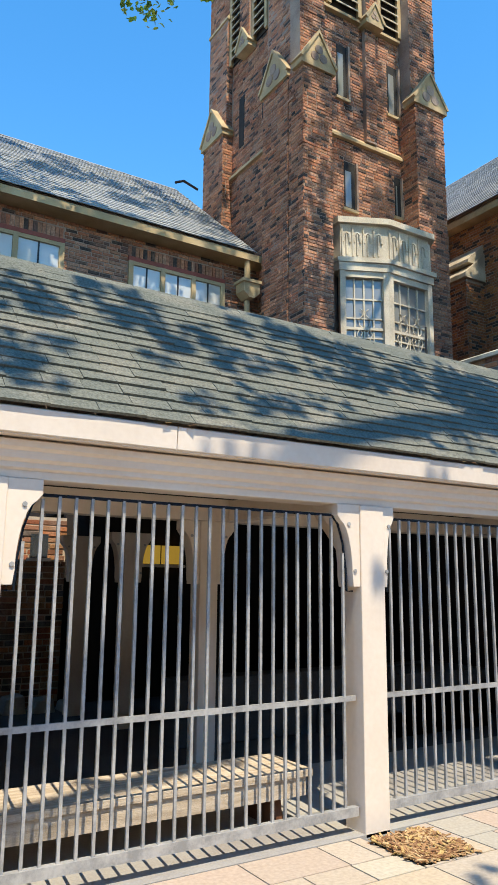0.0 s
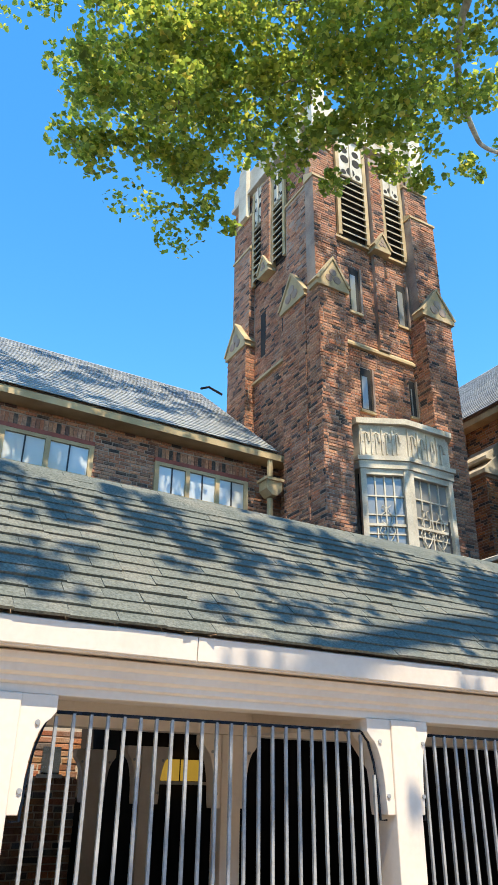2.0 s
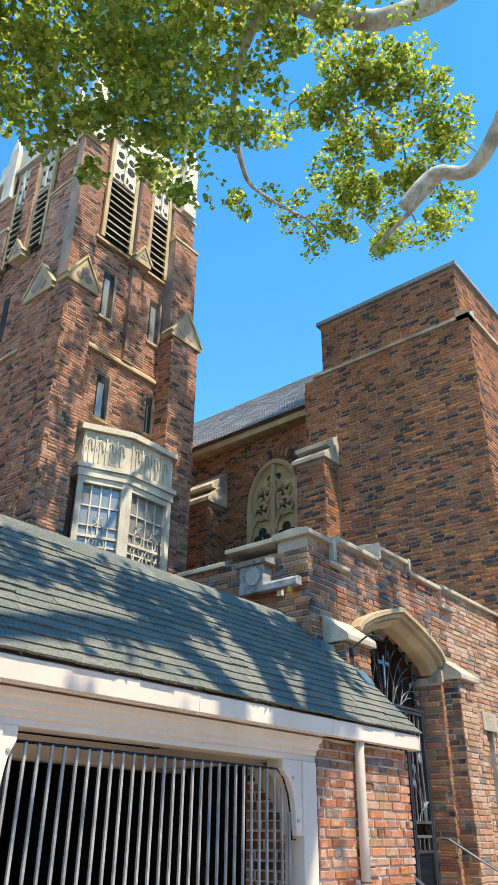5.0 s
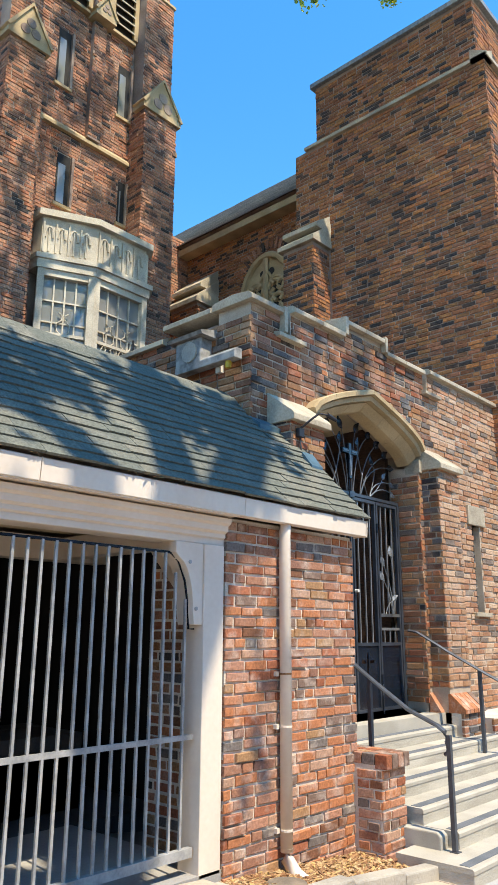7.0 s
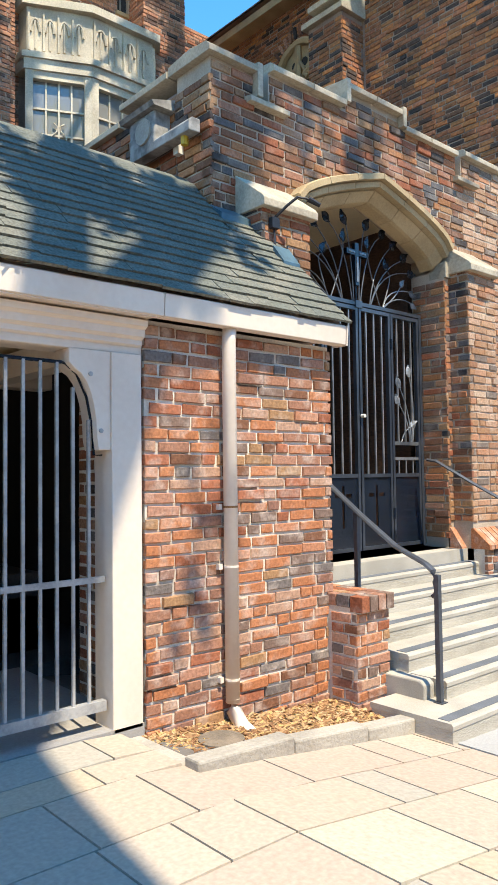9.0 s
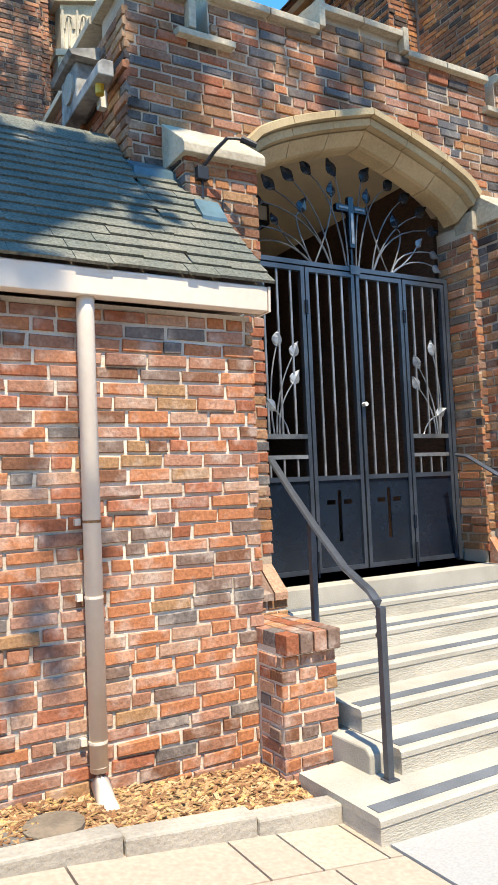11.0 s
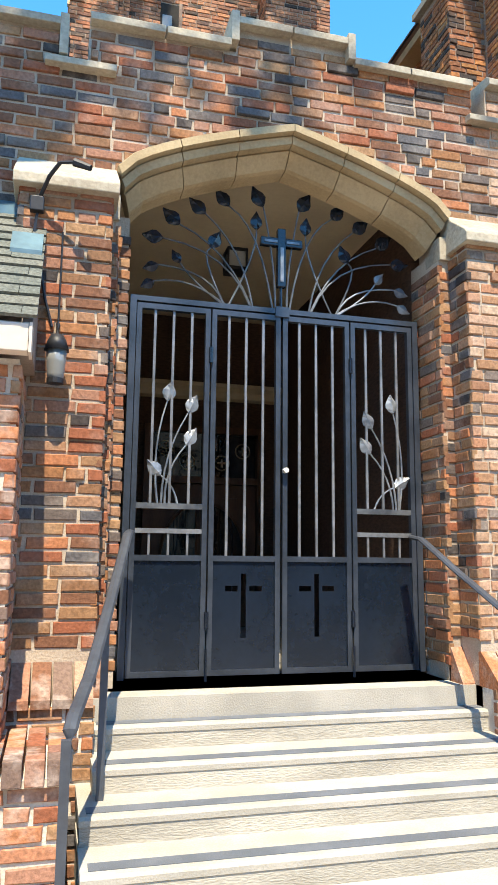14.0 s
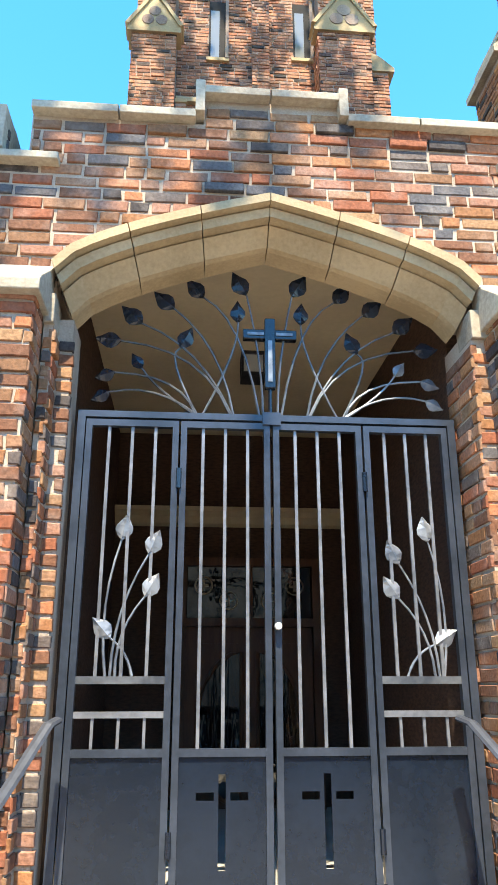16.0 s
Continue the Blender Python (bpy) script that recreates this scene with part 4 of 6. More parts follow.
for x0, x1, z1, bow in ((8.73, 8.77, 2.52, 0.12), (8.75, 8.89, 2.46, 0.14), (8.77, 8.88, 2.28, 0.2), (8.84, 8.745, 2.11, -0.2), (10.17, 10.14, 2.53, -0.12), (10.15, 10.0, 2.43, -0.14), (10.13, 9.99, 2.28, -0.2), (10.01, 10.14, 2.09, 0.24)):
    m = ((x0 + x1) / 2 - (z1 - 1.96) * bow * 0.5, (1.96 + z1) / 2 + (x1 - x0) * bow * 0.5)
    d = Vector((x1 - m[0], z1 - m[1])).normalized() * 0.115
    sprig((x0, 1.96), m, (x1, z1), (x1 + d.x, z1 + d.y), leaf_iron, leaf_iron)


# ---- steps ----
steps = thing("entrance_steps", "pale concrete entrance steps with grey nosing strips", "steps")
RISE, GOING, NOSE = 0.111, 0.275, 4.86
for k in range(7):
    y0 = NOSE - GOING * k
    z = LAND - RISE * k
    x0 = 8.372 if k < 3 else (8.31 if k < 6 else 7.955)
    x1 = 10.46 + 0.26 * k
    s = Shape().prism([(y0, z - 0.035), (y0, z - 0.012), (y0 + 0.012, z), (y0 + GOING + 0.3, z), (y0 + GOING + 0.3, z - 0.035)], "x", x0, x1)
    st = part("step", s, concrete, steps)
    part("riser", Shape().box(x0 + 0.004, y0 + 0.005, z - RISE - 0.08, x1 - 0.004, y0 + GOING + 0.29, z - 0.036), riser_concrete, st, "weathered darker concrete riser")
    if k:
        part("nosing_strip", Shape().box(x0 + 0.03, y0 + 0.045, z - 0.002, x1 - 0.02, y0 + 0.118, z + 0.003), strip_grey, st, "dark grey anti-slip strip")
part("return", Shape().prism([(3.57, 0.2), (3.57, 0.35), (3.60, 0.375), (3.9, 0.375), (3.9, 0.2)], "x", 8.20, 8.308), concrete, steps, bevel=0.01)

# low brick pier and right-hand wall
lowp = thing("low_brick_pier", "low brick pier with a soldier-brick top beside the steps", "brick pier")
box("core", (7.965, 3.896, 0.1, 8.264, 4.39, 0.775), mortar, lowp)
box("bed", (7.97, 3.87, 0.775, 8.28, 4.39, 0.805), mortar, lowp)
for i in range(4):
    part("cap_brick", Shape().box(7.965 + i * 0.08, 3.848, 0.782, 7.965 + i * 0.08 + 0.07, 3.95, 0.878), brick_pier, lowp, bevel=0.004)
for i in range(4):
    for j in range(4):
        part("cap_brick", Shape().box(7.965 + i * 0.08, 3.958 + j * 0.11, 0.805, 7.965 + i * 0.08 + 0.07, 4.06 + j * 0.11, 0.879), brick_pier, lowp, bevel=0.004)
rwall = thing("side_wall", "low red brick wall at the end of the steps", "low wall")
box("core", (10.96, 4.40, 0.0, 13.0, 4.86, 0.86), mortar, rwall)


# ---- handrails ----
def handrail(xt, xb, label):
    """xt: x at the door, xb: x at the foot of the steps."""
    t = thing("handrail", label, "handrail", "step handrails")

    def at(y, z):
        return (xt + (xb - xt) * (4.9 - y) / 1.40, y, z)

    pts = [at(y, z) for y, z in ((4.95, 1.75), (4.86, 1.735), (4.55, 1.545), (4.2, 1.345), (3.85, 1.16), (3.58, 1.075), (3.52, 1.04), (3.50, 0.97))]
    part("rail", Shape().tube(pts, 0.026, 8, flat=0.55), rail_iron, t)
    part("scroll", Shape().tube([at(3.50, 0.98), at(3.485, 0.93), at(3.50, 0.90), at(3.525, 0.885)], 0.02, 8, 0.014), rail_iron, t)
    for y, z0, z1 in ((3.465, 0.255, 1.02), (4.23, 0.59, 1.365)):
        x = at(y, 0)[0]
        part("post", Shape().box(x - 0.016, y, z0, x + 0.016, y + 0.032, z1), rail_iron, t)
    x = at(3.48, 0)[0]
    part("base_plate", Shape().box(x - 0.03, 3.45, 0.262, x + 0.03, 3.51, 0.27), rail_iron, t)
    return t


handrail(8.55, 8.24, "dark painted iron handrail with a curled end on the steps")
handrail(10.25, 10.52, "dark painted iron handrail at the far side of the steps")

# side window of the porch
sw = thing("lancet_window", "narrow leaded window with a stone head and sill", "window")
part("head", Shape().box(11.63, PY - 0.03, 3.03, 12.09, PY + 0.1, 3.27), palestone, sw, bevel=0.006)
part("sill", Shape().box(11.65, PY - 0.05, 1.92, 12.07, PY + 0.1, 1.97), palestone, sw, bevel=0.006)
part("pane", Shape().box(11.75, PY + 0.09, 1.97, 11.97, PY + 0.10, 3.03), glass, sw)
for i in range(1, 3):
    part("lead", Shape().box(11.75 + i * 0.073 - 0.003, PY + 0.082, 1.97, 11.75 + i * 0.073 + 0.003, PY + 0.09, 3.0), iron_pale, sw)
for i in range(1, 10):
    part("lead", Shape().box(11.75, PY + 0.080, 1.97 + i * 0.103 - 0.003, 11.97, PY + 0.09, 1.97 + i * 0.103 + 0.003), iron_pale, sw)


# ---- tower ----
TX0, TX1, TY0, TY1 = 8.38, 11.85, 11.3, 15.0
tower = thing("bell_tower", "tall brown-red brick bell tower with pale stone trim", "tower")
FBUT, SBUT = 10.82, 8.13
part("core", Shape().box(TX0 + 0.006, TY0 + 0.006, 0.2, TX1 - 0.006, TY1, 16.9), mortar_dark, tower)
# front buttresses with stepped heads, and those of the west face
BUTS = [("y", 8.14, 8.82, 11.75, 14.8), ("y", 11.05, 11.88, 12.05, 14.9)]
for ax, a, b, z1, z2 in BUTS:
    part("buttress", Shape().box(a + 0.006, FBUT + 0.006, 0.2, b - 0.006, TY0, z1), mortar_dark, tower)
    part("buttress", Shape().box(a + 0.04, FBUT + 0.156, z1, b - 0.04, TY0, z2), mortar_dark, tower)
    part("buttress", Shape().box(a + 0.06, FBUT + 0.306, z2, b - 0.06, TY0, 16.0), mortar_dark, tower)
    for z, yy in ((z2, FBUT + 0.12), (16.0, FBUT + 0.26)):
        part("weathering", Shape().prism([(yy, z - 0.06), (yy, z + 0.0), (TY0, z + 0.22), (TY0, z - 0.06)], "x", a + 0.01, b - 0.01), limestone, tower)
part("pilaster", Shape().box(8.826, 11.076, 0.2, 8.994, TY0, 10.55), mortar_dark, tower)
part("weathering", Shape().prism([(11.05, 10.5), (11.05, 10.56), (TY0, 10.75), (TY0, 10.5)], "x", 8.82, 9.01), limestone, tower)
WBUT = [(11.32, 12.2, 11.75), (13.85, 14.75, 11.9)]
for a, b, z1 in WBUT:
    part("buttress", Shape().box(SBUT + 0.006, a + 0.006, 0.2, TX0, b - 0.006, z1), mortar_dark, tower)
    part("buttress", Shape().box(SBUT + 0.1, a + 0.05, z1, TX0, b - 0.03, 14.8), mortar_dark, tower)
    part("buttress", Shape().box(SBUT + 0.18, a + 0.08, 14.8, TX0, b - 0.05, 16.0), mortar_dark, tower)
    for z, xx in ((14.8, SBUT + 0.07), (16.0, SBUT + 0.15)):
        part("weathering", Shape().prism([(xx, z - 0.06), (xx, z), (TX0, z + 0.22), (TX0, z - 0.06)], "y", a, b), limestone, tower)


for a, b, z1 in ((11.45, 12.25, 11.9), (13.9, 14.7, 11.9)):
    part("buttress", Shape().box(TX1, a, 0.2, 12.34, b, z1), mortar_dark, tower)
    part("weathering", Shape().prism([(12.44, z1 - 0.18), (12.44, z1 - 0.1), (12.2, z1 + 0.12), (TX1, z1 + 0.3), (TX1, z1 - 0.18)], "y", a - 0.04, b + 0.04), limestone, tower)
    part("buttress", Shape().box(TX1, a + 0.05, z1, 12.18, b - 0.05, 14.8), mortar_dark, tower)


def gablet(parent, axis, a, b, front, back, z, h, mat=limestone):
    """A small stone gable, dark discs standing for a pierced trefoil, across a to b, its face at front."""
    m, w = (a + b) / 2, (b - a)
    lo = z - 0.12
    outline = [(a - 0.05, lo), (a - 0.05, z + 0.02), (m, z + h), (b + 0.05, z + 0.02), (b + 0.05, lo)]
    g = part("gablet", Shape().prism(outline, axis, front, back), mat, parent)
    off = front - 0.012 if front < back else front + 0.012
    for sx in (-1, 1):
        part("coping", Shape().prism([(m, z + h + 0.05), (m, z + h - 0.03), (m + sx * (w / 2 + 0.03), z - 0.02), (m + sx * (w / 2 + 0.09), z + 0.0)], axis, front - 0.03, back), mat, g)
    r = w * 0.13
    for cx, cz in ((m, z + h * 0.42), (m - r * 1.1, z + h * 0.16), (m + r * 1.1, z + h * 0.16)):
        part("foil", Shape().prism([(cx + r * math.cos(i / 10 * 6.2832), cz + r * math.sin(i / 10 * 6.2832)) for i in range(10)], axis, off, front + 0.01), mortar_dark, g)
    return g


gablet(tower, "y", 8.12, 8.84, FBUT - 0.05, TY0 - 0.2, 11.68, 0.66)
gablet(tower, "y", 11.03, 11.90, FBUT - 0.05, TY0 - 0.2, 11.95, 0.70)
gablet(tower, "x", 11.32, 12.2, SBUT - 0.05, TX0 - 0.02, 11.7, 0.7)
gablet(tower, "x", 13.85, 14.75, SBUT - 0.05, TX0 - 0.02, 11.85, 0.7)
gablet(tower, "y", 9.98, 10.36, 11.02, TY0, 13.55, 0.40)
gablet(tower, "x", 12.92, 13.33, 8.16, TX0, 13.5, 0.42)
part("mid_pier", Shape().box(10.0, 11.12, 13.6, 10.34, TY0, 16.4), mortar_dark, tower)
part("mid_pier", Shape().box(10.03, 11.2, 10.8, 10.31, TY0, 13.5), mortar_dark, tower)
part("mid_pier", Shape().box(8.22, 12.93, 13.5, TX0, 13.32, 16.4), mortar_dark, tower)
part("string", Shape().prism([(11.22, 10.68), (11.22, 10.74), (TY0, 10.84), (TY0, 10.68)], "x", 8.83, 11.04), limestone, tower)
part("string", Shape().prism([(8.3, 10.65), (8.3, 10.71), (TX0, 10.8), (TX0, 10.65)], "y", 12.2, 13.85), limestone, tower)
part("string", Shape().prism([(11.2, 13.5), (11.2, 13.56), (TY0, 13.68), (TY0, 13.5)], "x", 8.83, 11.04), limestone, tower)


def belfry(parent, axis, a, b, plane, z0=13.62, z1=16.75):
    """A louvred opening under stone tracery, its inner shade a near-black sheet."""
    out = -1
    f = plane - 0.02
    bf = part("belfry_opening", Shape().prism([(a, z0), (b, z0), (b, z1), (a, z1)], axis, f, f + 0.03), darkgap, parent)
    sh = Shape()
    sh.prism([(a - 0.03, z0), (a + 0.07, z0), (a + 0.07, z1), (a - 0.03, z1)], axis, f - 0.07, f)
    sh.prism([(b - 0.07, z0), (b + 0.03, z0), (b + 0.03, z1), (b - 0.07, z1)], axis, f - 0.07, f)
    part("jamb", sh, limestone, bf)
    for i in range(9):
        z = z0 + 0.08 + i * 0.2
        if axis == "y":
            part("louvre", Shape().prism([(f - 0.1, z), (f - 0.1, z + 0.035), (f, z + 0.13), (f, z + 0.09)], "x", a + 0.07, b - 0.07), palestone, bf)
        else:
            part("louvre", Shape().prism([(f - 0.1, z), (f - 0.1, z + 0.035), (f, z + 0.13), (f, z + 0.09)], "y", a + 0.07, b - 0.07), palestone, bf)
    m, w = (a + b) / 2, b - a
    tz = z0 + 1.9
    part("panel", Shape().prism([(a + 0.07, tz), (b - 0.07, tz), (b - 0.07, z1), (a + 0.07, z1)], axis, f - 0.05, f), whitestone, bf)
    r = w * 0.15
    for cx, cz, rr in ((m - w * 0.2, tz + 0.55, r), (m + w * 0.2, tz + 0.55, r), (m - w * 0.2, tz + 0.85, r * 0.8), (m + w * 0.2, tz + 0.85, r * 0.8), (m, tz + 0.2, r), (m - w * 0.25, tz + 0.12, r * 0.6), (m + w * 0.25, tz + 0.12, r * 0.6)):
        part("foil", Shape().prism([(cx + rr * math.cos(i / 10 * 6.2832), cz + rr * math.sin(i / 10 * 6.2832)) for i in range(10)], axis, f - 0.056, f - 0.045), darkgap, bf)
    part("mullion", Shape().prism([(m - 0.03, tz), (m + 0.03, tz), (m + 0.03, z1), (m - 0.03, z1)], axis, f - 0.09, f - 0.05), whitestone, bf)
    return bf


belfry(tower, "y", 9.07, 9.92, 11.28)
belfry(tower, "y", 10.42, 11.05, 11.28)
belfry(tower, "x", 12.35, 12.9, 8.37, 13.5, 16.6)
belfry(tower, "x", 13.35, 13.85, 8.37, 13.5, 16.6)

# pale parapet with pinnacles
par = part("parapet", Shape().box(TX0 - 0.06, TY0 - 0.08, 16.9, TX1 + 0.06, TY0 + 0.2, 17.65).box(TX0 - 0.06, TY0 + 0.2, 16.9, TX0 + 0.2, TY1, 17.65).box(TX1 - 0.2, TY0 + 0.2, 16.9, TX1 + 0.06, TY1, 17.65), whitestone, tower)
part("cornice", Shape().box(TX0 - 0.14, TY0 - 0.16, 16.78, TX1 + 0.14, TY1, 16.9), whitestone, tower)
for a, b in ((8.22, 8.62), (11.3, 11.72)):
    part("pinnacle", Shape().box(a, 10.98, 16.0, b, TY0 - 0.08, 17.9).prism([(a, 17.9), (b, 17.9), ((a + b) / 2, 18.5)], "y", 10.98, TY0 - 0.08), whitestone, tower)
for a, b in ((11.55, 11.95), (14.1, 14.5)):
    part("pinnacle", Shape().box(8.2, a, 16.0, TX0 - 0.06, b, 17.7).prism([(a, 17.7), (b, 17.7), ((a + b) / 2, 18.2)], "x", 8.2, TX0 - 0.06), whitestone, tower)
for cx in (9.2, 9.75, 10.5, 10.9):
    part("foil", Shape().prism([(cx + 0.16 * math.cos(i / 10 * 6.2832), 17.28 + 0.16 * math.sin(i / 10 * 6.2832)) for i in range(10)], "y", TY0 - 0.09, TY0 - 0.07), limestone, par)
for cx in (10.15,):
    part("merlon", Shape().prism([(cx - 0.25, 17.65), (cx + 0.25, 17.65), (cx + 0.25, 18.0), (cx, 18.4), (cx - 0.25, 18.0)], "y", TY0 - 0.08, TY0 + 0.2), whitestone, par)


def slit(parent, x0, x1, z0, z1):
    w = part("slit_window", Shape().box(x0, TY0 - 0.004, z0, x1, TY0 + 0.012, z1), darkgap, parent)
    part("pane", Shape().box(x0 + 0.03, TY0 - 0.012, z0 + 0.04, x1 - 0.12, TY0 - 0.004, z1 - 0.2), bay_glass, w)
    part("reveal", Shape().box(x1 - 0.02, TY0 - 0.06, z0, x1 + 0.03, TY0 + 0.01, z1), mortar_dark, w)
    part("sill", Shape().box(x0 - 0.04, TY0 - 0.05, z0 - 0.06, x1 + 0.04, TY0 + 0.01, z0), limestone, w)


for q in ((9.33, 9.62, 11.62, 12.83), (10.72, 11.02, 11.72, 12.9), (9.49, 9.79, 9.2, 10.22), (10.86, 11.04, 9.4, 10.3)):
    slit(tower, *q)
for y0, z0 in ((13.35, 11.3), (12.4, 11.5)):
    part("slit_window", Shape().box(TX0 - 0.012, y0, z0, TX0 + 0.006, y0 + 0.2, z0 + 1.2), darkgap, tower)

# bay window (oriel) on the tower
bay = thing("bay_window", "pale stone bay window with carved panels and leaded sashes", "bay window")


def grow(poly, d):
    cx, cy = 10.2, 11.3
    return [(cx + (x - cx) * (1 + d / 1.1), cy + (y - cy) * (1 + d / 0.6)) for x, y in poly]


plan3 = [(9.15, 11.3), (9.15, 11.02), (10.02, 10.62), (11.16, 10.62), (11.40, 10.98), (11.40, 11.3)]


def bay_slab(name, d, z0, z1, mat):
    return part(name, Shape().prism(grow(plan3, d), "z", z0, z1), mat, bay)


bay_slab("dado", 0.0, 4.6, 5.75, baystone)
bay_slab("cornice", 0.07, 7.86, 7.95, baystone)
bay_slab("cornice", 0.03, 7.70, 7.86, baystone)
bay_slab("carved_band", -0.03, 7.95, 8.66, baystone)
bay_slab("coping", 0.06, 8.66, 8.78, baystone)
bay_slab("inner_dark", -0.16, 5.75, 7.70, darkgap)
for i in range(len(plan3) - 1):
    (xa, ya), (xb, yb) = plan3[i], plan3[i + 1]
    if i in (0, 4):
        continue
    a, b = Vector((xa, ya, 0)), Vector((xb, yb, 0))
    d = (b - a).normalized()
    nrm = Vector((d.y, -d.x, 0))
    L = (b - a).length

    def pane(name, s0, s1, z0, z1, depth0, depth1, mat):
        s = Shape()
        q = [a + d * s0 + nrm * depth0, a + d * s1 + nrm * depth0, a + d * s1 + nrm * depth1, a + d * s0 + nrm * depth1]
        s.prism([(p.x, p.y) for p in q], "z", z0, z1)
        return part(name, s, mat, bay)

    pane("mullion", 0.0, 0.11, 5.75, 7.70, -0.14, 0.005, baystone)
    pane("mullion", L - 0.11, L, 5.75, 7.70, -0.14, 0.005, baystone)
    pane("glazing", 0.11, L - 0.11, 5.75, 7.70, -0.11, -0.10, bay_glass)
    pane("head", 0.11, L - 0.11, 7.58, 7.70, -0.12, -0.01, baystone)
    cols = 4 if L > 0.8 else 2
    for k in range(1, cols):
        sx = 0.11 + (L - 0.22) * k / cols
        pane("glazing_bar", sx - 0.013, sx + 0.013, 5.75, 7.58, -0.1, -0.07, baystone)
    for z in (6.05, 6.4, 6.78, 7.16):
        pane("glazing_bar", 0.11, L - 0.11, z - 0.014, z + 0.014, -0.1, -0.068, baystone)
    pane("meeting_rail", 0.11, L - 0.11, 6.55, 6.6, -0.1, -0.05, baystone)
    for sc in (0.3, 0.7) if L > 1.0 else (0.5,):
        c = a + d * (0.11 + (L - 0.22) * sc) + nrm * -0.06
        for sx in (-1, 1):
            curl = [(c.x + d.x * sx * w, c.y + d.y * sx * w, 6.2 + h) for w, h in ((0.0, 0.0), (0.09, 0.12), (0.15, 0.26), (0.1, 0.36), (0.04, 0.3), (0.07, 0.24))]
            part("grille_scroll", Shape().tube(curl, 0.012, 5), baystone, bay, "white wrought-iron scroll")
            curl = [(c.x + d.x * sx * w, c.y + d.y * sx * w, 6.56 + h) for w, h in ((0.0, 0.0), (0.1, 0.08), (0.11, 0.2), (0.03, 0.28), (0.02, 0.36), (0.08, 0.4))]
            part("grille_scroll", Shape().tube(curl, 0.012, 5), baystone, bay, "white wrought-iron scroll")
    npan = 4 if L > 0.8 else 2
    for k in range(npan):
        s0 = 0.06 + (L - 0.12) * k / npan
        s1 = s0 + (L - 0.12) / npan - 0.05
        pane("panel_rib", s0 - 0.02, s0 + 0.01, 8.0, 8.6, -0.05, 0.0, baystone)
        mid = (s0 + s1) / 2
        ring = []
        for j in range(9):
            an = j / 8 * math.pi
            c = a + d * (mid - (s1 - s0) * 0.42 * math.cos(an)) + nrm * (-0.015)
            ring.append((c.x, c.y, 8.28 + 0.2 * math.sin(an)))
        part("arch_rib", Shape().tube(ring, 0.022, 5), baystone, bay)
        c = a + d * mid + nrm * (-0.015)
        part("arch_rib", Shape().tube([(c.x, c.y, 8.02), (c.x, c.y, 8.45)], 0.018, 5), baystone, bay)
aerial = thing("satellite_bracket", "small white box with black antenna poles by the bay", "antenna")
part("case", Shape().box(10.75, 10.2, 5.3, 10.98, 10.3, 5.95), white_box, aerial, bevel=0.02)
part("pole", Shape().tube([(10.6, 10.3, 5.2), (10.6, 10.3, 6.6)], 0.02, 6), lead_black, aerial)
part("pole", Shape().tube([(11.05, 10.3, 5.2), (11.05, 10.3, 6.1)], 0.02, 6), lead_black, aerial)
arm = thing("wall_antenna", "thin dark metal antenna arm beside the tower", "antenna")
part("arm", Shape().tube([(7.5, 13.9, 10.2), (7.15, 13.9, 10.3), (6.95, 13.9, 10.2)], 0.03, 5), lead_black, arm)


# ---- house with slate roof ----
house = thing("brick_house", "brick church house with grey slate roof and cream eaves", "house")
part("wall", Shape().box(-6, 12.606, 0.2, 8.6, 16.0, 8.2), mortar_dark, house)
part("eave_board", Shape().prism([(12.2, 8.02), (12.2, 8.16), (12.28, 8.2), (12.6, 8.2), (12.6, 8.02)], "x", -6, 8.5), limestone, house)
roofh = part("roof", Shape().prism([(12.22, 8.2), (16.0, 11.35), (19.8, 8.2)], "x", -6, 8.05), mortar_dark, house)
up = Vector((0, 16.0 - 12.22, 11.35 - 8.2))
upn = up.normalized()
slates("slate_course", slate_rows(-6, 8.05, 0, int(up.length / 0.16) + 1, 0.16, 8, (0, 12.18, 8.2), upn, Vector((0, -upn.z, upn.y)), X, (0.2, 0.4), 0.015), slate_grey, roofh)
for a, b in ((5.57, 7.5), (1.9, 4.28), (-1.8, 0.6)):
    w = part("window", Shape().box(a, 12.57, 6.3, b, 12.60, 7.55), curtain_glass, house)
    part("lintel", Shape().box(a - 0.05, 12.53, 7.56, b + 0.05, 12.6, 7.64), redwood, w)
    for k in range(4):
        x = a + (b - a) * k / 3
        part("frame", Shape().box(x - 0.045, 12.53, 6.3, x + 0.045, 12.575, 7.56), limestone, w)
    part("frame", Shape().box(a, 12.535, 7.49, b, 12.572, 7.56), limestone, w)
    for k in range(3):
        x = a + (b - a) * (k + 0.5) / 3
        part("glazing_bar", Shape().box(x - 0.012, 12.55, 6.3, x + 0.012, 12.572, 7.5), lead_black, w)
        for z in (6.95,):
            x0, x1 = a + (b - a) * k / 3, a + (b - a) * (k + 1) / 3
            part("glazing_bar", Shape().box(x0 + 0.045, 12.548, z - 0.02, x1 - 0.045, 12.573, z + 0.02), limestone, w)
    n = int((b - a + 0.1) / 0.077)
    for k in range(n):
        part("soldier_brick", Shape().box(a - 0.05 + k * 0.077, 12.588, 7.66, a - 0.05 + k * 0.077 + 0.066, 12.62, 7.86), brick_tower, w)
hop = thing("rain_hopper", "tan painted rainwater hopper and pipe on the house wall", "downpipe")
part("hopper", Shape().prism([(7.62, 7.5), (7.98, 7.5), (7.98, 7.3), (7.86, 7.18), (7.74, 7.18), (7.62, 7.3)], "y", 12.1, 12.4), limestone, hop)
part("rim", Shape().box(7.58, 12.06, 7.48, 8.02, 12.42, 7.54), limestone, hop)
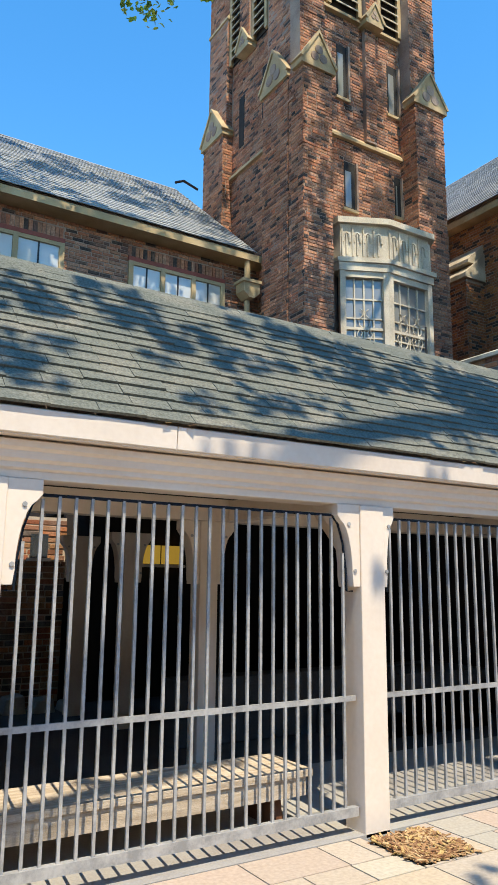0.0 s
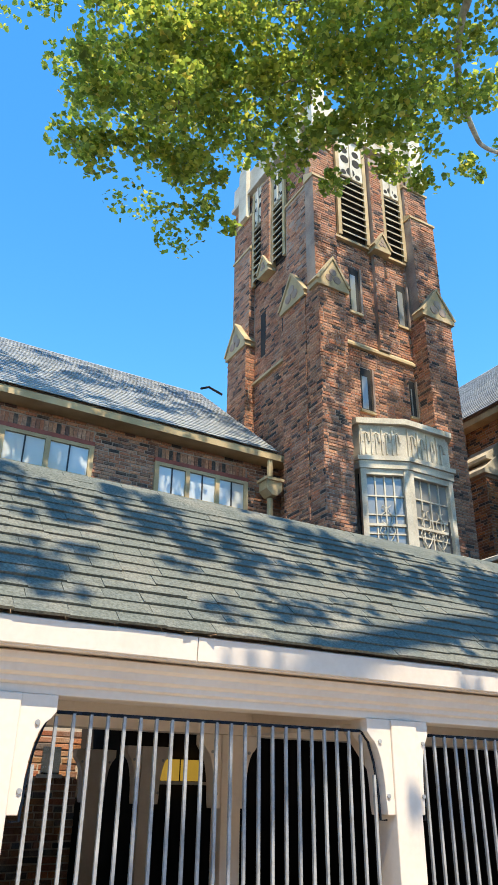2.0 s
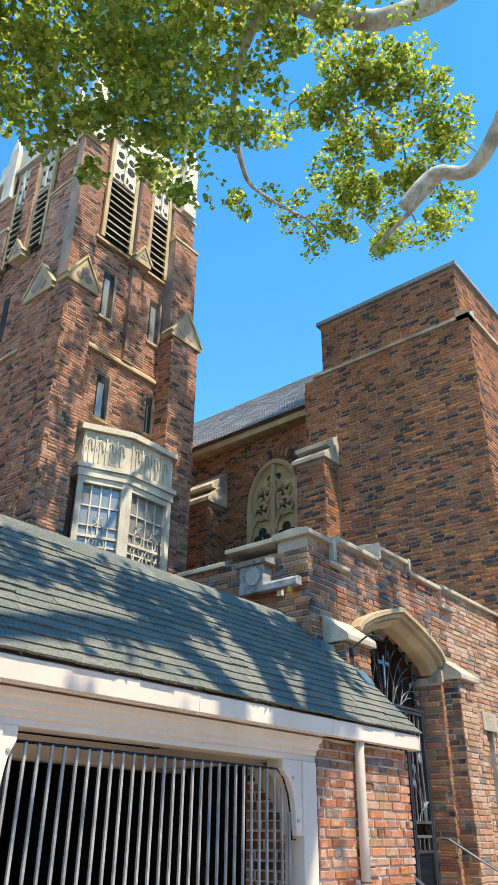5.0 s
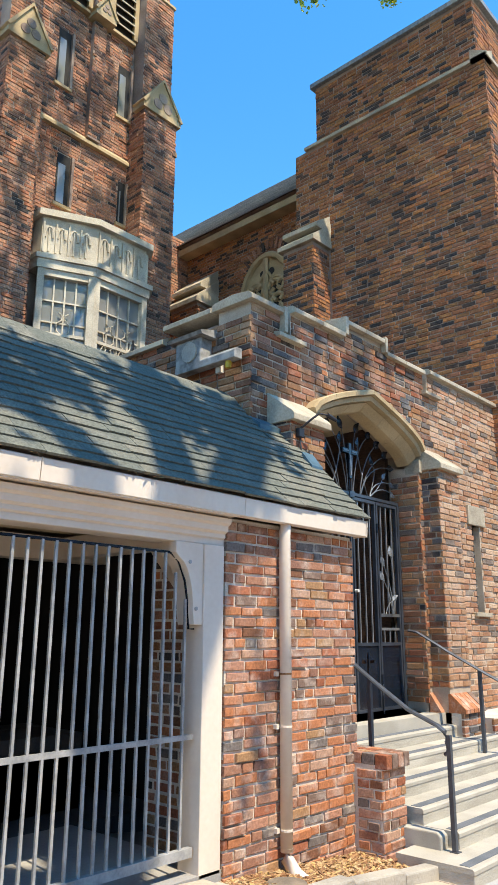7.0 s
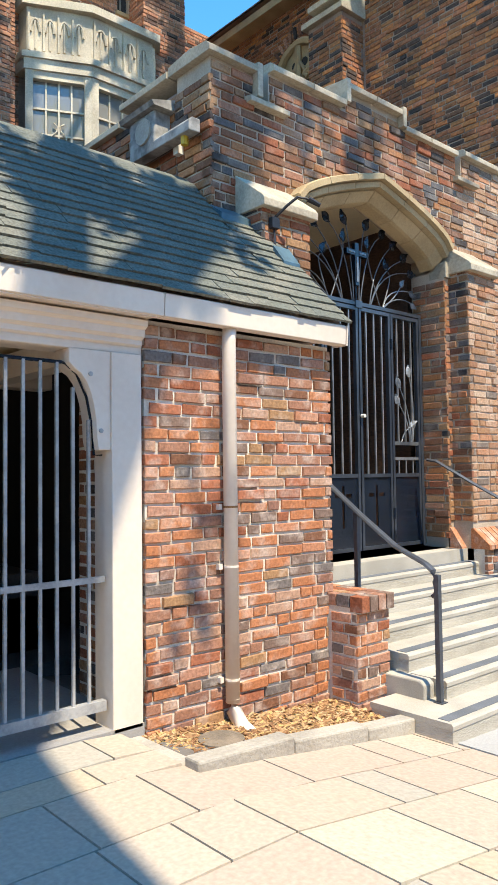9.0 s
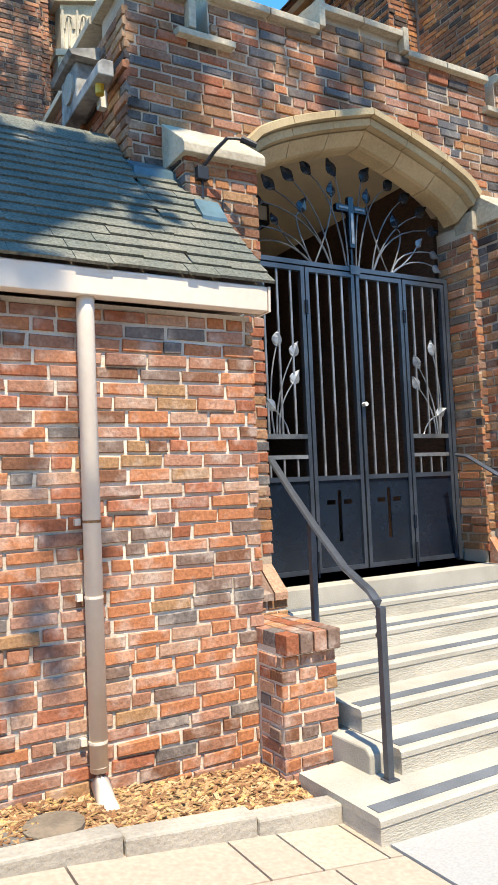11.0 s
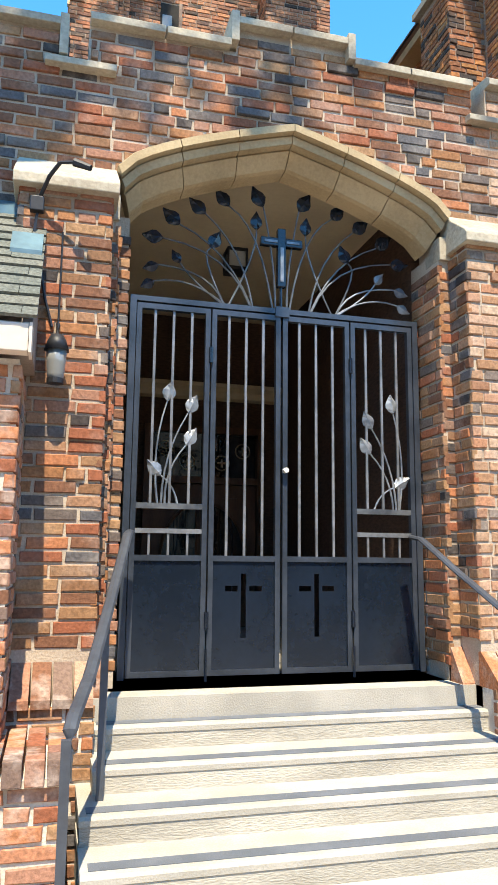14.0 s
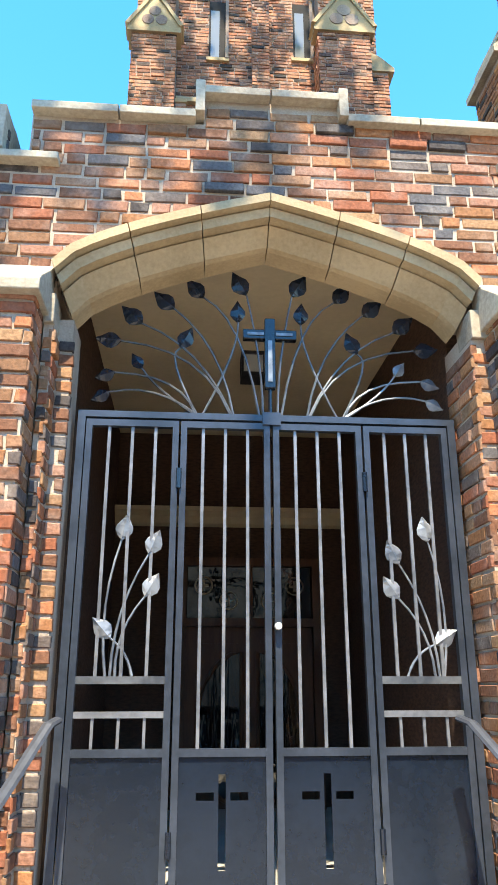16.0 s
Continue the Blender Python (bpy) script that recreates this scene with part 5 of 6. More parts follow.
part("pipe", Shape().tube([(7.8, 12.28, 8.0), (7.8, 12.28, 7.5)], 0.06, 8), limestone, hop)
part("pipe", Shape().tube([(7.8, 12.28, 7.16), (7.8, 12.28, 4.5)], 0.06, 8), limestone, hop)

# ---- transept block and nave ----
block = thing("transept_block", "tall plain brown brick block with stone string course", "building")
part("wall", Shape().box(12.906, 4.72, 0.0, 20, 7.7, 10.55), mortar_dark, block)
part("upper_wall", Shape().box(13.1, 4.92, 10.55, 20, 8.1, 11.95), mortar_dark, block)
part("string", Shape().prism([(12.84, 10.50), (12.84, 10.56), (13.1, 10.74), (13.1, 10.50)], "y", 4.66, 8.2), palestone, block)
part("string", Shape().prism([(4.64, 10.50), (4.64, 10.56), (4.92, 10.74), (4.92, 10.50)], "x", 12.84, 20), palestone, block)
part("coping", Shape().box(13.02, 4.84, 11.95, 20, 8.18, 12.04), slate_grey, block)
part("pier", Shape().box(12.906, 7.7, 0.0, 14.2, 8.45, 10.5), mortar_dark, block)
part("buttress", Shape().box(12.46, 7.75, 0.0, 12.9, 8.40, 8.35), mortar_dark, block)
part("cap", Shape().prism([(12.38, 8.32), (12.38, 8.40), (12.95, 8.85), (12.95, 8.32)], "y", 7.68, 8.47), palestone, block)
part("cap", Shape().prism([(12.50, 8.62), (12.50, 8.70), (12.96, 9.0), (12.96, 8.62)], "y", 7.70, 8.45), palestone, block)
lampa = thing("roof_pipe", "small white angled pipe on the flat roof", "pipe")
part("pipe", Shape().tube([(12.3, 5.6, 4.5), (12.3, 5.6, 5.25), (12.0, 5.6, 5.2)], 0.04, 8), white_box, lampa)

nave = thing("nave", "brown brick nave with traceried window and slate roof", "building")
part("wall", Shape().box(14.206, 8.45, 0.0, 15.0, 16.5, 10.5), mortar_dark, nave)
part("eave_board", Shape().prism([(13.9, 10.42), (13.9, 10.56), (14.0, 10.66), (14.3, 10.66), (14.3, 10.42)], "y", 8.46, 13.2), limestone, nave)
part("cheek", Shape().box(11.9, 12.9, 0.0, 14.2, 13.4, 10.9), mortar_dark, nave)
nroof = part("roof", Shape().prism([(13.9, 10.66), (18.5, 15.0), (23, 10.66)], "y", 8.2, 18), mortar_dark, nave)
upx = Vector((18.5 - 13.9, 0, 15.0 - 10.66))
un = upx.normalized()
slates("slate_course", slate_rows(8.2, 18, 0, int(upx.length / 0.2), 0.2, 9, (13.86, 0, 10.66), un, Vector((-un.z, 0, un.x)), Y, (0.25, 0.45), 0.018), slate_grey, nroof)
part("buttress", Shape().box(13.6, 11.9, 0.0, 14.2, 12.75, 8.9), mortar_dark, nave)
part("cap", Shape().prism([(13.5, 8.85), (13.5, 8.95), (14.22, 9.6), (14.22, 8.85)], "y", 11.82, 12.83), palestone, nave)
part("cap", Shape().prism([(13.65, 9.25), (13.65, 9.33), (14.23, 9.85), (14.23, 9.25)], "y", 11.85, 12.8), palestone, nave)
part("pipe", Shape().tube([(14.1, 8.75, 10.4), (14.1, 8.75, 8.0)], 0.06, 8), copper, nave)
# traceried window in the nave wall
WY0, WY1, WS = 9.65, 11.05, 8.55
win = part("window", Shape().prism([(WY0, 6.4), (WY1, 6.4), (WY1, WS)] + [((WY0 + WY1) / 2 + 0.7 * math.cos(t), WS + 1.08 * math.sin(t) ** 0.9) for t in (0.35, 0.7, 1.05, 1.35, 1.5708, 1.79, 2.09, 2.44, 2.79)] + [(WY0, WS)], "x", 14.17, 14.20), limestone, nave)


def trace(pts, r=0.055):
    r *= 1.25
    return part("tracery", Shape().tube([(14.13, y, z) for y, z in pts], r, 6), limestone, win)


wm = (WY0 + WY1) / 2
edge = [(WY0, 6.4), (WY0, WS)] + [(wm + 0.7 * math.cos(t), WS + 1.08 * math.sin(t) ** 0.9) for t in (2.79, 2.44, 2.09, 1.79, 1.5708, 1.35, 1.05, 0.7, 0.35)] + [(WY1, WS), (WY1, 6.4)]
trace(edge, 0.06)
trace([(wm, 6.4), (wm, 9.55)])
for sx in (-1, 1):
    cx = wm + sx * 0.35
    trace([(cx + 0.3 * math.cos(t), 7.9 + 0.42 * math.sin(t)) for t in (0, 0.5, 1.0, 1.5708, 2.1, 2.6, 3.1416)], 0.035)
    for cz in (8.45, 8.85):
        trace([(cx * 1.0 - sx * (cz - 8.4) * 0.15 + 0.2 * math.cos(i / 12 * 6.2832), cz + 0.2 * math.sin(i / 12 * 6.2832)) for i in range(13)], 0.035)
        for q in range(4):
            an = 0.785 + q * 1.5708
            trace([(cx - sx * (cz - 8.4) * 0.15 + 0.2 * math.cos(an), cz + 0.2 * math.sin(an)), (cx - sx * (cz - 8.4) * 0.15 + 0.07 * math.cos(an), cz + 0.07 * math.sin(an))], 0.04)
    trace([(wm, 9.3), (wm + sx * 0.2, 9.0), (wm + sx * 0.45, 8.95)], 0.03)
# near-black pieces laid on the stone plate stand for shaded holes
for sx in (-1, 1):
    part("light", Shape().box(14.16, wm + sx * 0.09, 6.4, 14.172, wm + sx * 0.6, 7.62), darkgap, win, "near-black panel for the leaded light, shade in its colour")
    part("saddle_bar", Shape().box(14.15, wm + sx * 0.09, 7.42, 14.162, wm + sx * 0.6, 7.46), limestone, win)
    for ox, cz, r in ((0.2, 7.78, 0.12), (0.48, 7.78, 0.12), (0.34, 7.95, 0.12), (0.24, 8.4, 0.1), (0.46, 8.4, 0.1), (0.35, 8.58, 0.09), (0.2, 8.8, 0.1), (0.4, 8.85, 0.1), (0.3, 9.02, 0.08), (0.12, 9.25, 0.08)):
        part("foil", Shape().prism([(wm + sx * ox + r * math.cos(i / 10 * 6.2832), cz + r * math.sin(i / 10 * 6.2832)) for i in range(10)], "x", 14.158, 14.172), darkgap, win)
for i in range(23):
    t = 0.1 + 2.94 * i / 22
    y, z = wm + 0.86 * math.cos(t), WS + 1.24 * math.sin(t) ** 0.9
    yy, zz = wm + 1.06 * math.cos(t), WS + 1.46 * math.sin(t) ** 0.9
    part("arch_brick", Shape().prism([(y - 0.03, z), (y + 0.03, z), (yy + 0.035, zz), (yy - 0.035, zz)], "x", 14.165, 14.205), brick_tower, win)


# ---- small fittings on the porch side wall ----
plaque = thing("stone_corbel", "weathered square stone block with a carved rosette", "corbel")
part("block", Shape().box(7.50, 5.36, 4.10, 7.655, 5.70, 4.36), peeling, plaque, bevel=0.015)
part("shelf", Shape().prism([(7.46, 4.36), (7.44, 4.39), (7.655, 4.45), (7.655, 4.36)], "y", 5.30, 5.76), peeling, plaque)
part("rosette", Shape().prism([(5.5 + 0.1 * math.cos(i / 10 * 6.2832), 4.23 + 0.1 * math.sin(i / 10 * 6.2832)) for i in range(10)], "x", 7.485, 7.50), kerbstone, plaque)
flood = thing("floodlight_box", "long white painted metal floodlight box with peeling paint", "floodlight")
part("case", Shape().prism([(7.50, 4.05), (7.50, 4.12), (7.53, 4.15), (7.60, 4.15), (7.60, 4.05)], "y", 4.93, 5.7), peeling, flood, bevel=0.008)
part("bracket", Shape().box(7.60, 5.2, 4.0, 7.655, 5.26, 4.12), white_box, flood)
part("lens", Shape().tube([(7.55, 5.05, 4.05), (7.55, 5.05, 3.99)], 0.028, 8), yellow, flood)
spot = thing("spotlight", "small dark metal spotlight arm fixed on the buttress", "spotlight")
part("bracket", Shape().tube([(8.0, 4.63, 3.4), (8.01, 4.6, 3.45), (8.05, 4.52, 3.52), (8.1, 4.47, 3.575)], 0.011, 6), lead_black, spot)
part("arm", Shape().tube([(8.1, 4.47, 3.575), (8.16, 4.44, 3.57), (8.2, 4.42, 3.555)], 0.009, 6), lead_black, spot)
part("head", Shape().tube([(8.17, 4.435, 3.568), (8.25, 4.4, 3.53)], 0.022, 8, 0.016), lead_black, spot)
part("base_box", Shape().box(7.96, 4.58, 3.36, 8.03, 4.625, 3.44), lead_black, spot, bevel=0.005)
part("cable", Shape().tube([(8.0, 4.61, 3.38), (7.99, 4.59, 3.25), (8.03, 4.6, 3.05), (8.06, 4.612, 2.9), (8.1, 4.615, 2.76)], 0.008, 5), lead_black, spot)
spk = thing("wall_lamp", "small dark metal wall lamp with a pale glass body", "lamp")
part("cap", Shape().tube([(8.13, 4.515, 2.610), (8.13, 4.515, 2.660), (8.13, 4.515, 2.690)], 0.062, 12, 0.03), lead_black, spk, smooth=True)
part("body", Shape().tube([(8.13, 4.515, 2.460), (8.13, 4.515, 2.490), (8.13, 4.515, 2.550), (8.13, 4.515, 2.610)], 0.038, 12, 0.052), bay_glass, spk, smooth=True)
part("collar", Shape().tube([(8.13, 4.515, 2.445), (8.13, 4.515, 2.470)], 0.042, 12), lead_black, spk)
part("bracket", Shape().tube([(8.13, 4.515, 2.690), (8.13, 4.535, 2.750), (8.13, 4.625, 2.770)], 0.012, 6), lead_black, spk)
part("conduit", Shape().tube([(8.13, 4.610, 2.770), (8.13, 4.612, 3.020), (8.13, 4.612, 3.270)], 0.005, 6), lead_black, spk)

# ---- planting bed by the pier ----
bed = thing("planting_bed", "narrow bed of brown bark mulch inside a stone kerb", "planting bed")
part("soil", Shape().prism([(6.45, 0.05), (7.96, 0.0), (7.96, 0.18), (6.45, 0.285)], "y", 3.55, 4.1), soil, bed)
rk = random.Random(4)
for a, b in ((6.42, 7.0), (7.005, 7.55), (7.555, 7.96)):
    za, zb = ground_z(a), ground_z(b)
    part("kerb_stone", Shape().prism([(a, za - 0.1), (b, zb - 0.1), (b, zb + 0.085), (a, za + 0.035 + 0.03 * (a > 6.5))], "y", 3.46, 3.57), kerbstone, bed, bevel=0.012)
part("kerb_stone", Shape().prism([(3.57, 0.2), (4.08, 0.2), (4.08, 0.335), (3.57, 0.34)], "x", 6.42, 6.52), kerbstone, bed, bevel=0.012)
cover = thing("drain_cover", "round dull stone cover in the mulch", "cover")
part("disc", Shape().tube([(6.85, 3.84, 0.25), (6.85, 3.84, 0.30)], 0.12, 16), surface("cover_stone", (0.24, 0.19, 0.14), (0.15, 0.12, 0.09), 0.95, grain=60, patch=8, bump=0.6), cover)


def chips(name, inside, n, seed, parent):
    rnd = random.Random(seed)
    s = Shape()
    for _ in range(n):
        x, y, z = inside(rnd)
        a, l, w = rnd.random() * 6.28, rnd.uniform(0.015, 0.05), rnd.uniform(0.004, 0.011)
        t = rnd.uniform(-0.35, 0.35)
        d, e = Vector((math.cos(a), math.sin(a), t)) * l, Vector((-math.sin(a), math.cos(a), rnd.uniform(-0.4, 0.4))) * w
        c = Vector((x, y, z + rnd.random() * 0.014))
        h = Vector((0, 0, 0.004))
        s.add([c - d - e, c + d - e * 0.6, c + d * 0.9 + e, c - d + e, c - d - e - h, c + d - e * 0.6 - h, c + d * 0.9 + e - h, c - d + e - h], [(0, 1, 2, 3), (4, 5, 1, 0), (5, 6, 2, 1), (6, 7, 3, 2), (7, 4, 0, 3)])
    me = bpy.data.meshes.new(name)
    me.from_pydata(s.v, [], s.f)
    me.materials.append(mulch_mat)
    ob = new(name, me)
    ob.parent = parent
    ob["kind"] = "stuff"
    return ob


def in_bed(r):
    x, y = r.uniform(6.48, 7.95), r.uniform(3.58, 4.09)
    return x, y, 0.288 - (x - 6.45) * 0.072 + (y - 3.6) * 0.05


chips("mulch_layer", in_bed, 5200, 2, bed)
pit = thing("mulch_pit", "square pit of bark mulch set in the paving", "planting pit")
part("soil", Shape().box(3.56, 3.62, 0.2, 3.92, 3.98, 0.388), soil, pit)
chips("mulch_layer", lambda r: (r.uniform(3.55, 3.93), r.uniform(3.61, 3.99), 0.39), 1400, 3, pit)

# ---- tree ----
tree = thing("plane_tree", "large plane tree with pale mottled limbs and dense green leaves", "tree")
TRUNK = [(4.82, -2.65, 0.2), (4.8, -2.6, 3.0), (4.83, -2.62, 6.0), (4.82, -2.58, 9.0), (4.85, -2.6, 11.5), (4.95, -2.5, 13.4)]
BOUGHS = [
    (0.21, 0.16, [(4.95, -2.5, 13.0), (7.6, -0.6, 15.4), (9.6, 2.2, 15.0), (9.0, 3.7, 14.15), (8.3, 4.4, 14.0), (7.6, 4.95, 14.15)]),
    (0.16, 0.05, [(7.6, 4.95, 14.15), (7.1, 5.5, 13.95), (6.7, 6.0, 14.1), (6.3, 6.6, 14.3)]),
    (0.08, 0.02, [(7.0, 5.0, 13.6), (7.2, 5.3, 13.3), (7.5, 5.9, 13.1), (8.2, 6.6, 13.0), (9.3, 7.3, 13.3), (10.1, 7.7, 13.7), (11.2, 7.8, 14.1), (12.6, 7.9, 14.7), (13.3, 8.1, 14.5)]),
    (0.18, 0.13, [(7.6, -0.6, 15.4), (11.0, 1.6, 15.2), (12.4, 3.7, 13.7), (12.15, 4.6, 13.7), (12.0, 5.3, 13.1)]),
    (0.10, 0.03, [(12.2, 4.4, 13.7), (12.9, 5.6, 13.8), (13.8, 7.0, 14.2)]),
    (0.20, 0.06, [(4.95, -2.5, 13.2), (4.7, -2.45, 14.4), (4.0, -2.3, 15.5), (1.0, -3.5, 15.8), (-2.0, -4.0, 15.4)]),
    (0.16, 0.06, [(4.83, -2.58, 10.0), (4.0, -4.0, 12.0), (2.5, -5.5, 13.0), (0.0, -6.0, 13.5)]),
    (0.18, 0.05, [(4.95, -2.5, 12.9), (6.5, 0.5, 15.6), (7.5, 3.0, 17.0), (6.5, 5.0, 18.0)]),
]


def smooth_line(pts, k=5):
    pts = [Vector(p) for p in pts]
    res = []
    for i in range(len(pts) - 1):
        p0, p1, p2, p3 = pts[max(i - 1, 0)], pts[i], pts[i + 1], pts[min(i + 2, len(pts) - 1)]
        for j in range(k):
            t = j / k
            res.append(0.5 * (2 * p1 + (p2 - p0) * t + (2 * p0 - 5 * p1 + 4 * p2 - p3) * t * t + (3 * p1 - p0 - 3 * p2 + p3) * t ** 3))
    return res + [pts[-1]]


part("trunk", Shape().tube(smooth_line(TRUNK), 0.34, 12, 0.27), bark, tree, smooth=True)
for r0, r1, pts in BOUGHS:
    part("limb", Shape().tube(smooth_line(pts), r0, 9, r1), bark, tree, smooth=True)

LEAF = [(0.0, -0.5), (0.22, -0.3), (0.5, -0.2), (0.33, 0.08), (0.3, 0.3), (0.0, 0.55), (-0.3, 0.3), (-0.33, 0.08), (-0.5, -0.2), (-0.22, -0.3)]


def leaves(name, clumps, seed, parent):
    """clumps: (x, y, z, radius, flatness, number, leaf size)."""
    rnd = np.random.RandomState(seed)
    vs, fs = [], []
    k = 0
    for x, y, z, r, fl, n, size in clumps:
        for _ in range(n):
            d = rnd.normal(size=3)
            d = d / np.linalg.norm(d) * r * rnd.uniform(0.25, 1.0) ** 0.6
            c = Vector((x + d[0], y + d[1], z + d[2] * fl))
            s = size * rnd.uniform(0.65, 1.25)
            e = Euler((rnd.normal(0, 0.55), rnd.normal(0, 0.55), rnd.uniform(0, 6.28))).to_matrix()
            fold = rnd.uniform(0.05, 0.3)
            for a, b in LEAF:
                vs.append(tuple(c + e @ Vector((a * s, b * s, -abs(a) * fold * s))))
            fs.append((k, k + 1, k + 2, k + 3, k + 4, k + 5))
            fs.append((k, k + 5, k + 6, k + 7, k + 8, k + 9))
            k += 10
    me = bpy.data.meshes.new(name)
    me.from_pydata(vs, [], fs)
    me.materials.append(leafmat)
    ob = new(name, me)
    ob.parent = parent
    return ob


SPOTS = [(3.1, 9.6, 13.0), (3.2, 8.6, 12.5), (3.8, 7.7, 12.5), (4.8, 7.7, 12.1), (4.8, 7.0, 12.9), (5.2, 6.3, 13.4), (6.2, 6.7, 12.5), (5.8, 7.2, 12.9), (6.9, 6.8, 12.1), (4.6, 9.4, 12.8), (2.6, 8.5, 13.4), (6.1, 5.3, 13.8), (3.9, 7.5, 13.8), (3.8, 8.7, 11.8), (2.1, 7.4, 13.5), (5.5, 5.7, 13.9)]
# sprays at the crown's edge: along the hanging twig, over the bough, and the outer limb
HANGING = [(7.8, 6.6, 12.8), (8.0, 5.8, 13.1), (8.4, 5.7, 13.1), (8.7, 6.3, 12.9), (7.3, 6.4, 13.1), (10.9, 8.5, 14.5), (11.8, 8.2, 14.5), (12.5, 7.8, 14.8), (13.2, 8.2, 14.6), (13.4, 7.7, 15.0)]
OUTER = [(11.0, 6.6, 16.2), (11.1, 5.9, 16.4), (11.4, 5.2, 16.4), (11.8, 4.5, 16.3), (12.6, 4.5, 15.7), (12.0, 6.4, 16.0), (12.5, 5.8, 15.8), (12.7, 6.9, 15.7), (13.5, 6.4, 15.5), (13.5, 5.6, 15.5), (13.8, 7.3, 15.6), (14.9, 7.0, 15.4), (14.5, 5.5, 15.0), (13.5, 4.8, 15.5), (8.0, 4.9, 13.9), (10.7, 5.3, 16.3)]
UPPER = [(6.1, 5.3, 13.8), (6.6, 4.8, 13.7), (7.0, 4.2, 13.7), (7.4, 3.6, 13.7), (7.8, 3.1, 13.5), (8.2, 2.7, 13.4), (7.4, 5.0, 13.7), (6.5, 6.1, 13.2)]
LOWER = [(4.4, 9.2, 11.5), (4.6, 9.7, 11.3), (2.7, 9.3, 11.3), (3.2, 9.1, 11.5), (6.6, 6.6, 11.3), (6.9, 6.7, 11.2), (5.1, 7.9, 11.2), (4.4, 8.6, 11.5), (5.8, 7.3, 11.3), (5.7, 6.4, 11.9), (2.4, 8.3, 11.8), (3.0, 7.9, 11.9)]
lrnd = random.Random(11)
clumps = []
for x, y, z in SPOTS:
    for _ in range(15):
        clumps.append((x + lrnd.gauss(0, 0.6), y + lrnd.gauss(0, 0.6), z + lrnd.gauss(0, 0.3), lrnd.uniform(0.25, 0.6), 0.7, lrnd.randint(60, 105), 0.092))
for group, number, spread, low, high in ((HANGING, 3, 0.2, 45, 75), (OUTER, 9, 0.36, 60, 100), (UPPER, 6, 0.42, 50, 85), (LOWER, 6, 0.34, 60, 100)):
    for x, y, z in group:
        for _ in range(number):
            clumps.append((x + lrnd.gauss(0, spread), y + lrnd.gauss(0, spread), z + lrnd.gauss(0, spread * 0.7), lrnd.uniform(0.2, 0.46), 0.8, lrnd.randint(low, high), 0.1))


def shading(n, x0, x1, y0, y1, z0, z1, s0, s1, r0, r1, fill=0.55, size=0.15):
    """Leaf clumps added to the crown, mostly unseen, to dapple a stretch of the place."""
    for _ in range(n):
        p = Vector((lrnd.uniform(x0, x1), lrnd.uniform(y0, y1), lrnd.uniform(z0, z1))) + SUN_DIR * lrnd.uniform(s0, s1)
        r = lrnd.uniform(r0, r1)
        clumps.append((p.x, p.y, p.z, r, 0.6, int(fill * lrnd.uniform(0.6, 1.4) * 3.14 * r * r / (0.55 * size * size)), size))


shading(130, -2.0, 7.6, 4.5, 5.05, 3.1, 3.7, 8.5, 11, 0.1, 0.27, 1.0)
shading(44, -2.0, 5.4, 4.0, 4.5, 2.6, 3.1, 8.5, 11, 0.08, 0.2, 0.8, 0.12)
shading(70, 4.9, 7.7, 4.3, 5.0, 2.95, 3.65, 8.5, 11, 0.12, 0.28, 1.1)
shading(14, -1.0, 6.4, 4.0, 4.1, 1.6, 2.5, 9, 12, 0.1, 0.25, 0.6)
shading(16, 7.7, 11.0, 4.9, 4.9, 3.9, 4.8, 10, 14, 0.12, 0.34, 0.6)
shading(5, 6.6, 7.1, 4.1, 4.1, 0.8, 2.2, 12, 15, 0.12, 0.25, 0.4)
shading(30, 7.9, 9.1, 10.9, 11.3, 5.0, 12.8, 13, 16, 0.15, 0.36, 1.3)
shading(46, 9.1, 12.0, 11.0, 11.3, 8.9, 13.4, 13, 16, 0.15, 0.36, 1.3)
shading(7, 11.3, 12.0, 11.0, 11.3, 5.0, 9.0, 13, 16, 0.15, 0.3, 1.2)
shading(5, 9.1, 11.2, 10.7, 10.9, 7.4, 8.8, 13, 16, 0.1, 0.22, 1.0)
shading(64, -1.0, 8.2, 12.4, 15.5, 8.2, 11.0, 12.5, 15, 0.2, 0.5, 1.2)
shading(36, -1.0, 8.2, 12.5, 12.6, 6.2, 8.0, 12.5, 15, 0.15, 0.36, 1.2)
shading(12, -1.0, 5.4, 2.2, 3.8, 0.3, 0.4, 12, 16, 0.15, 0.35, 0.5)
leaves("crown", clumps, 3, tree)
tw = random.Random(5)
for x, y, z in SPOTS + OUTER:
    for _ in range(3):
        a = Vector((x + tw.gauss(0, 0.3), y + tw.gauss(0, 0.3), z + 0.5))
        b = Vector((x + tw.gauss(0, 0.35), y + tw.gauss(0, 0.35), z - 0.1 + tw.gauss(0, 0.15)))
        part("branch", Shape().tube(smooth_line([a, (a + b) / 2 + Vector((tw.gauss(0, 0.2), tw.gauss(0, 0.2), 0.1)), b], 4), 0.03, 5, 0.008), twig, tree)

# ---- paving ----
paving = thing("paving", "pale pink and buff stone flag paving on a gentle slope", "paving", kind="structure")


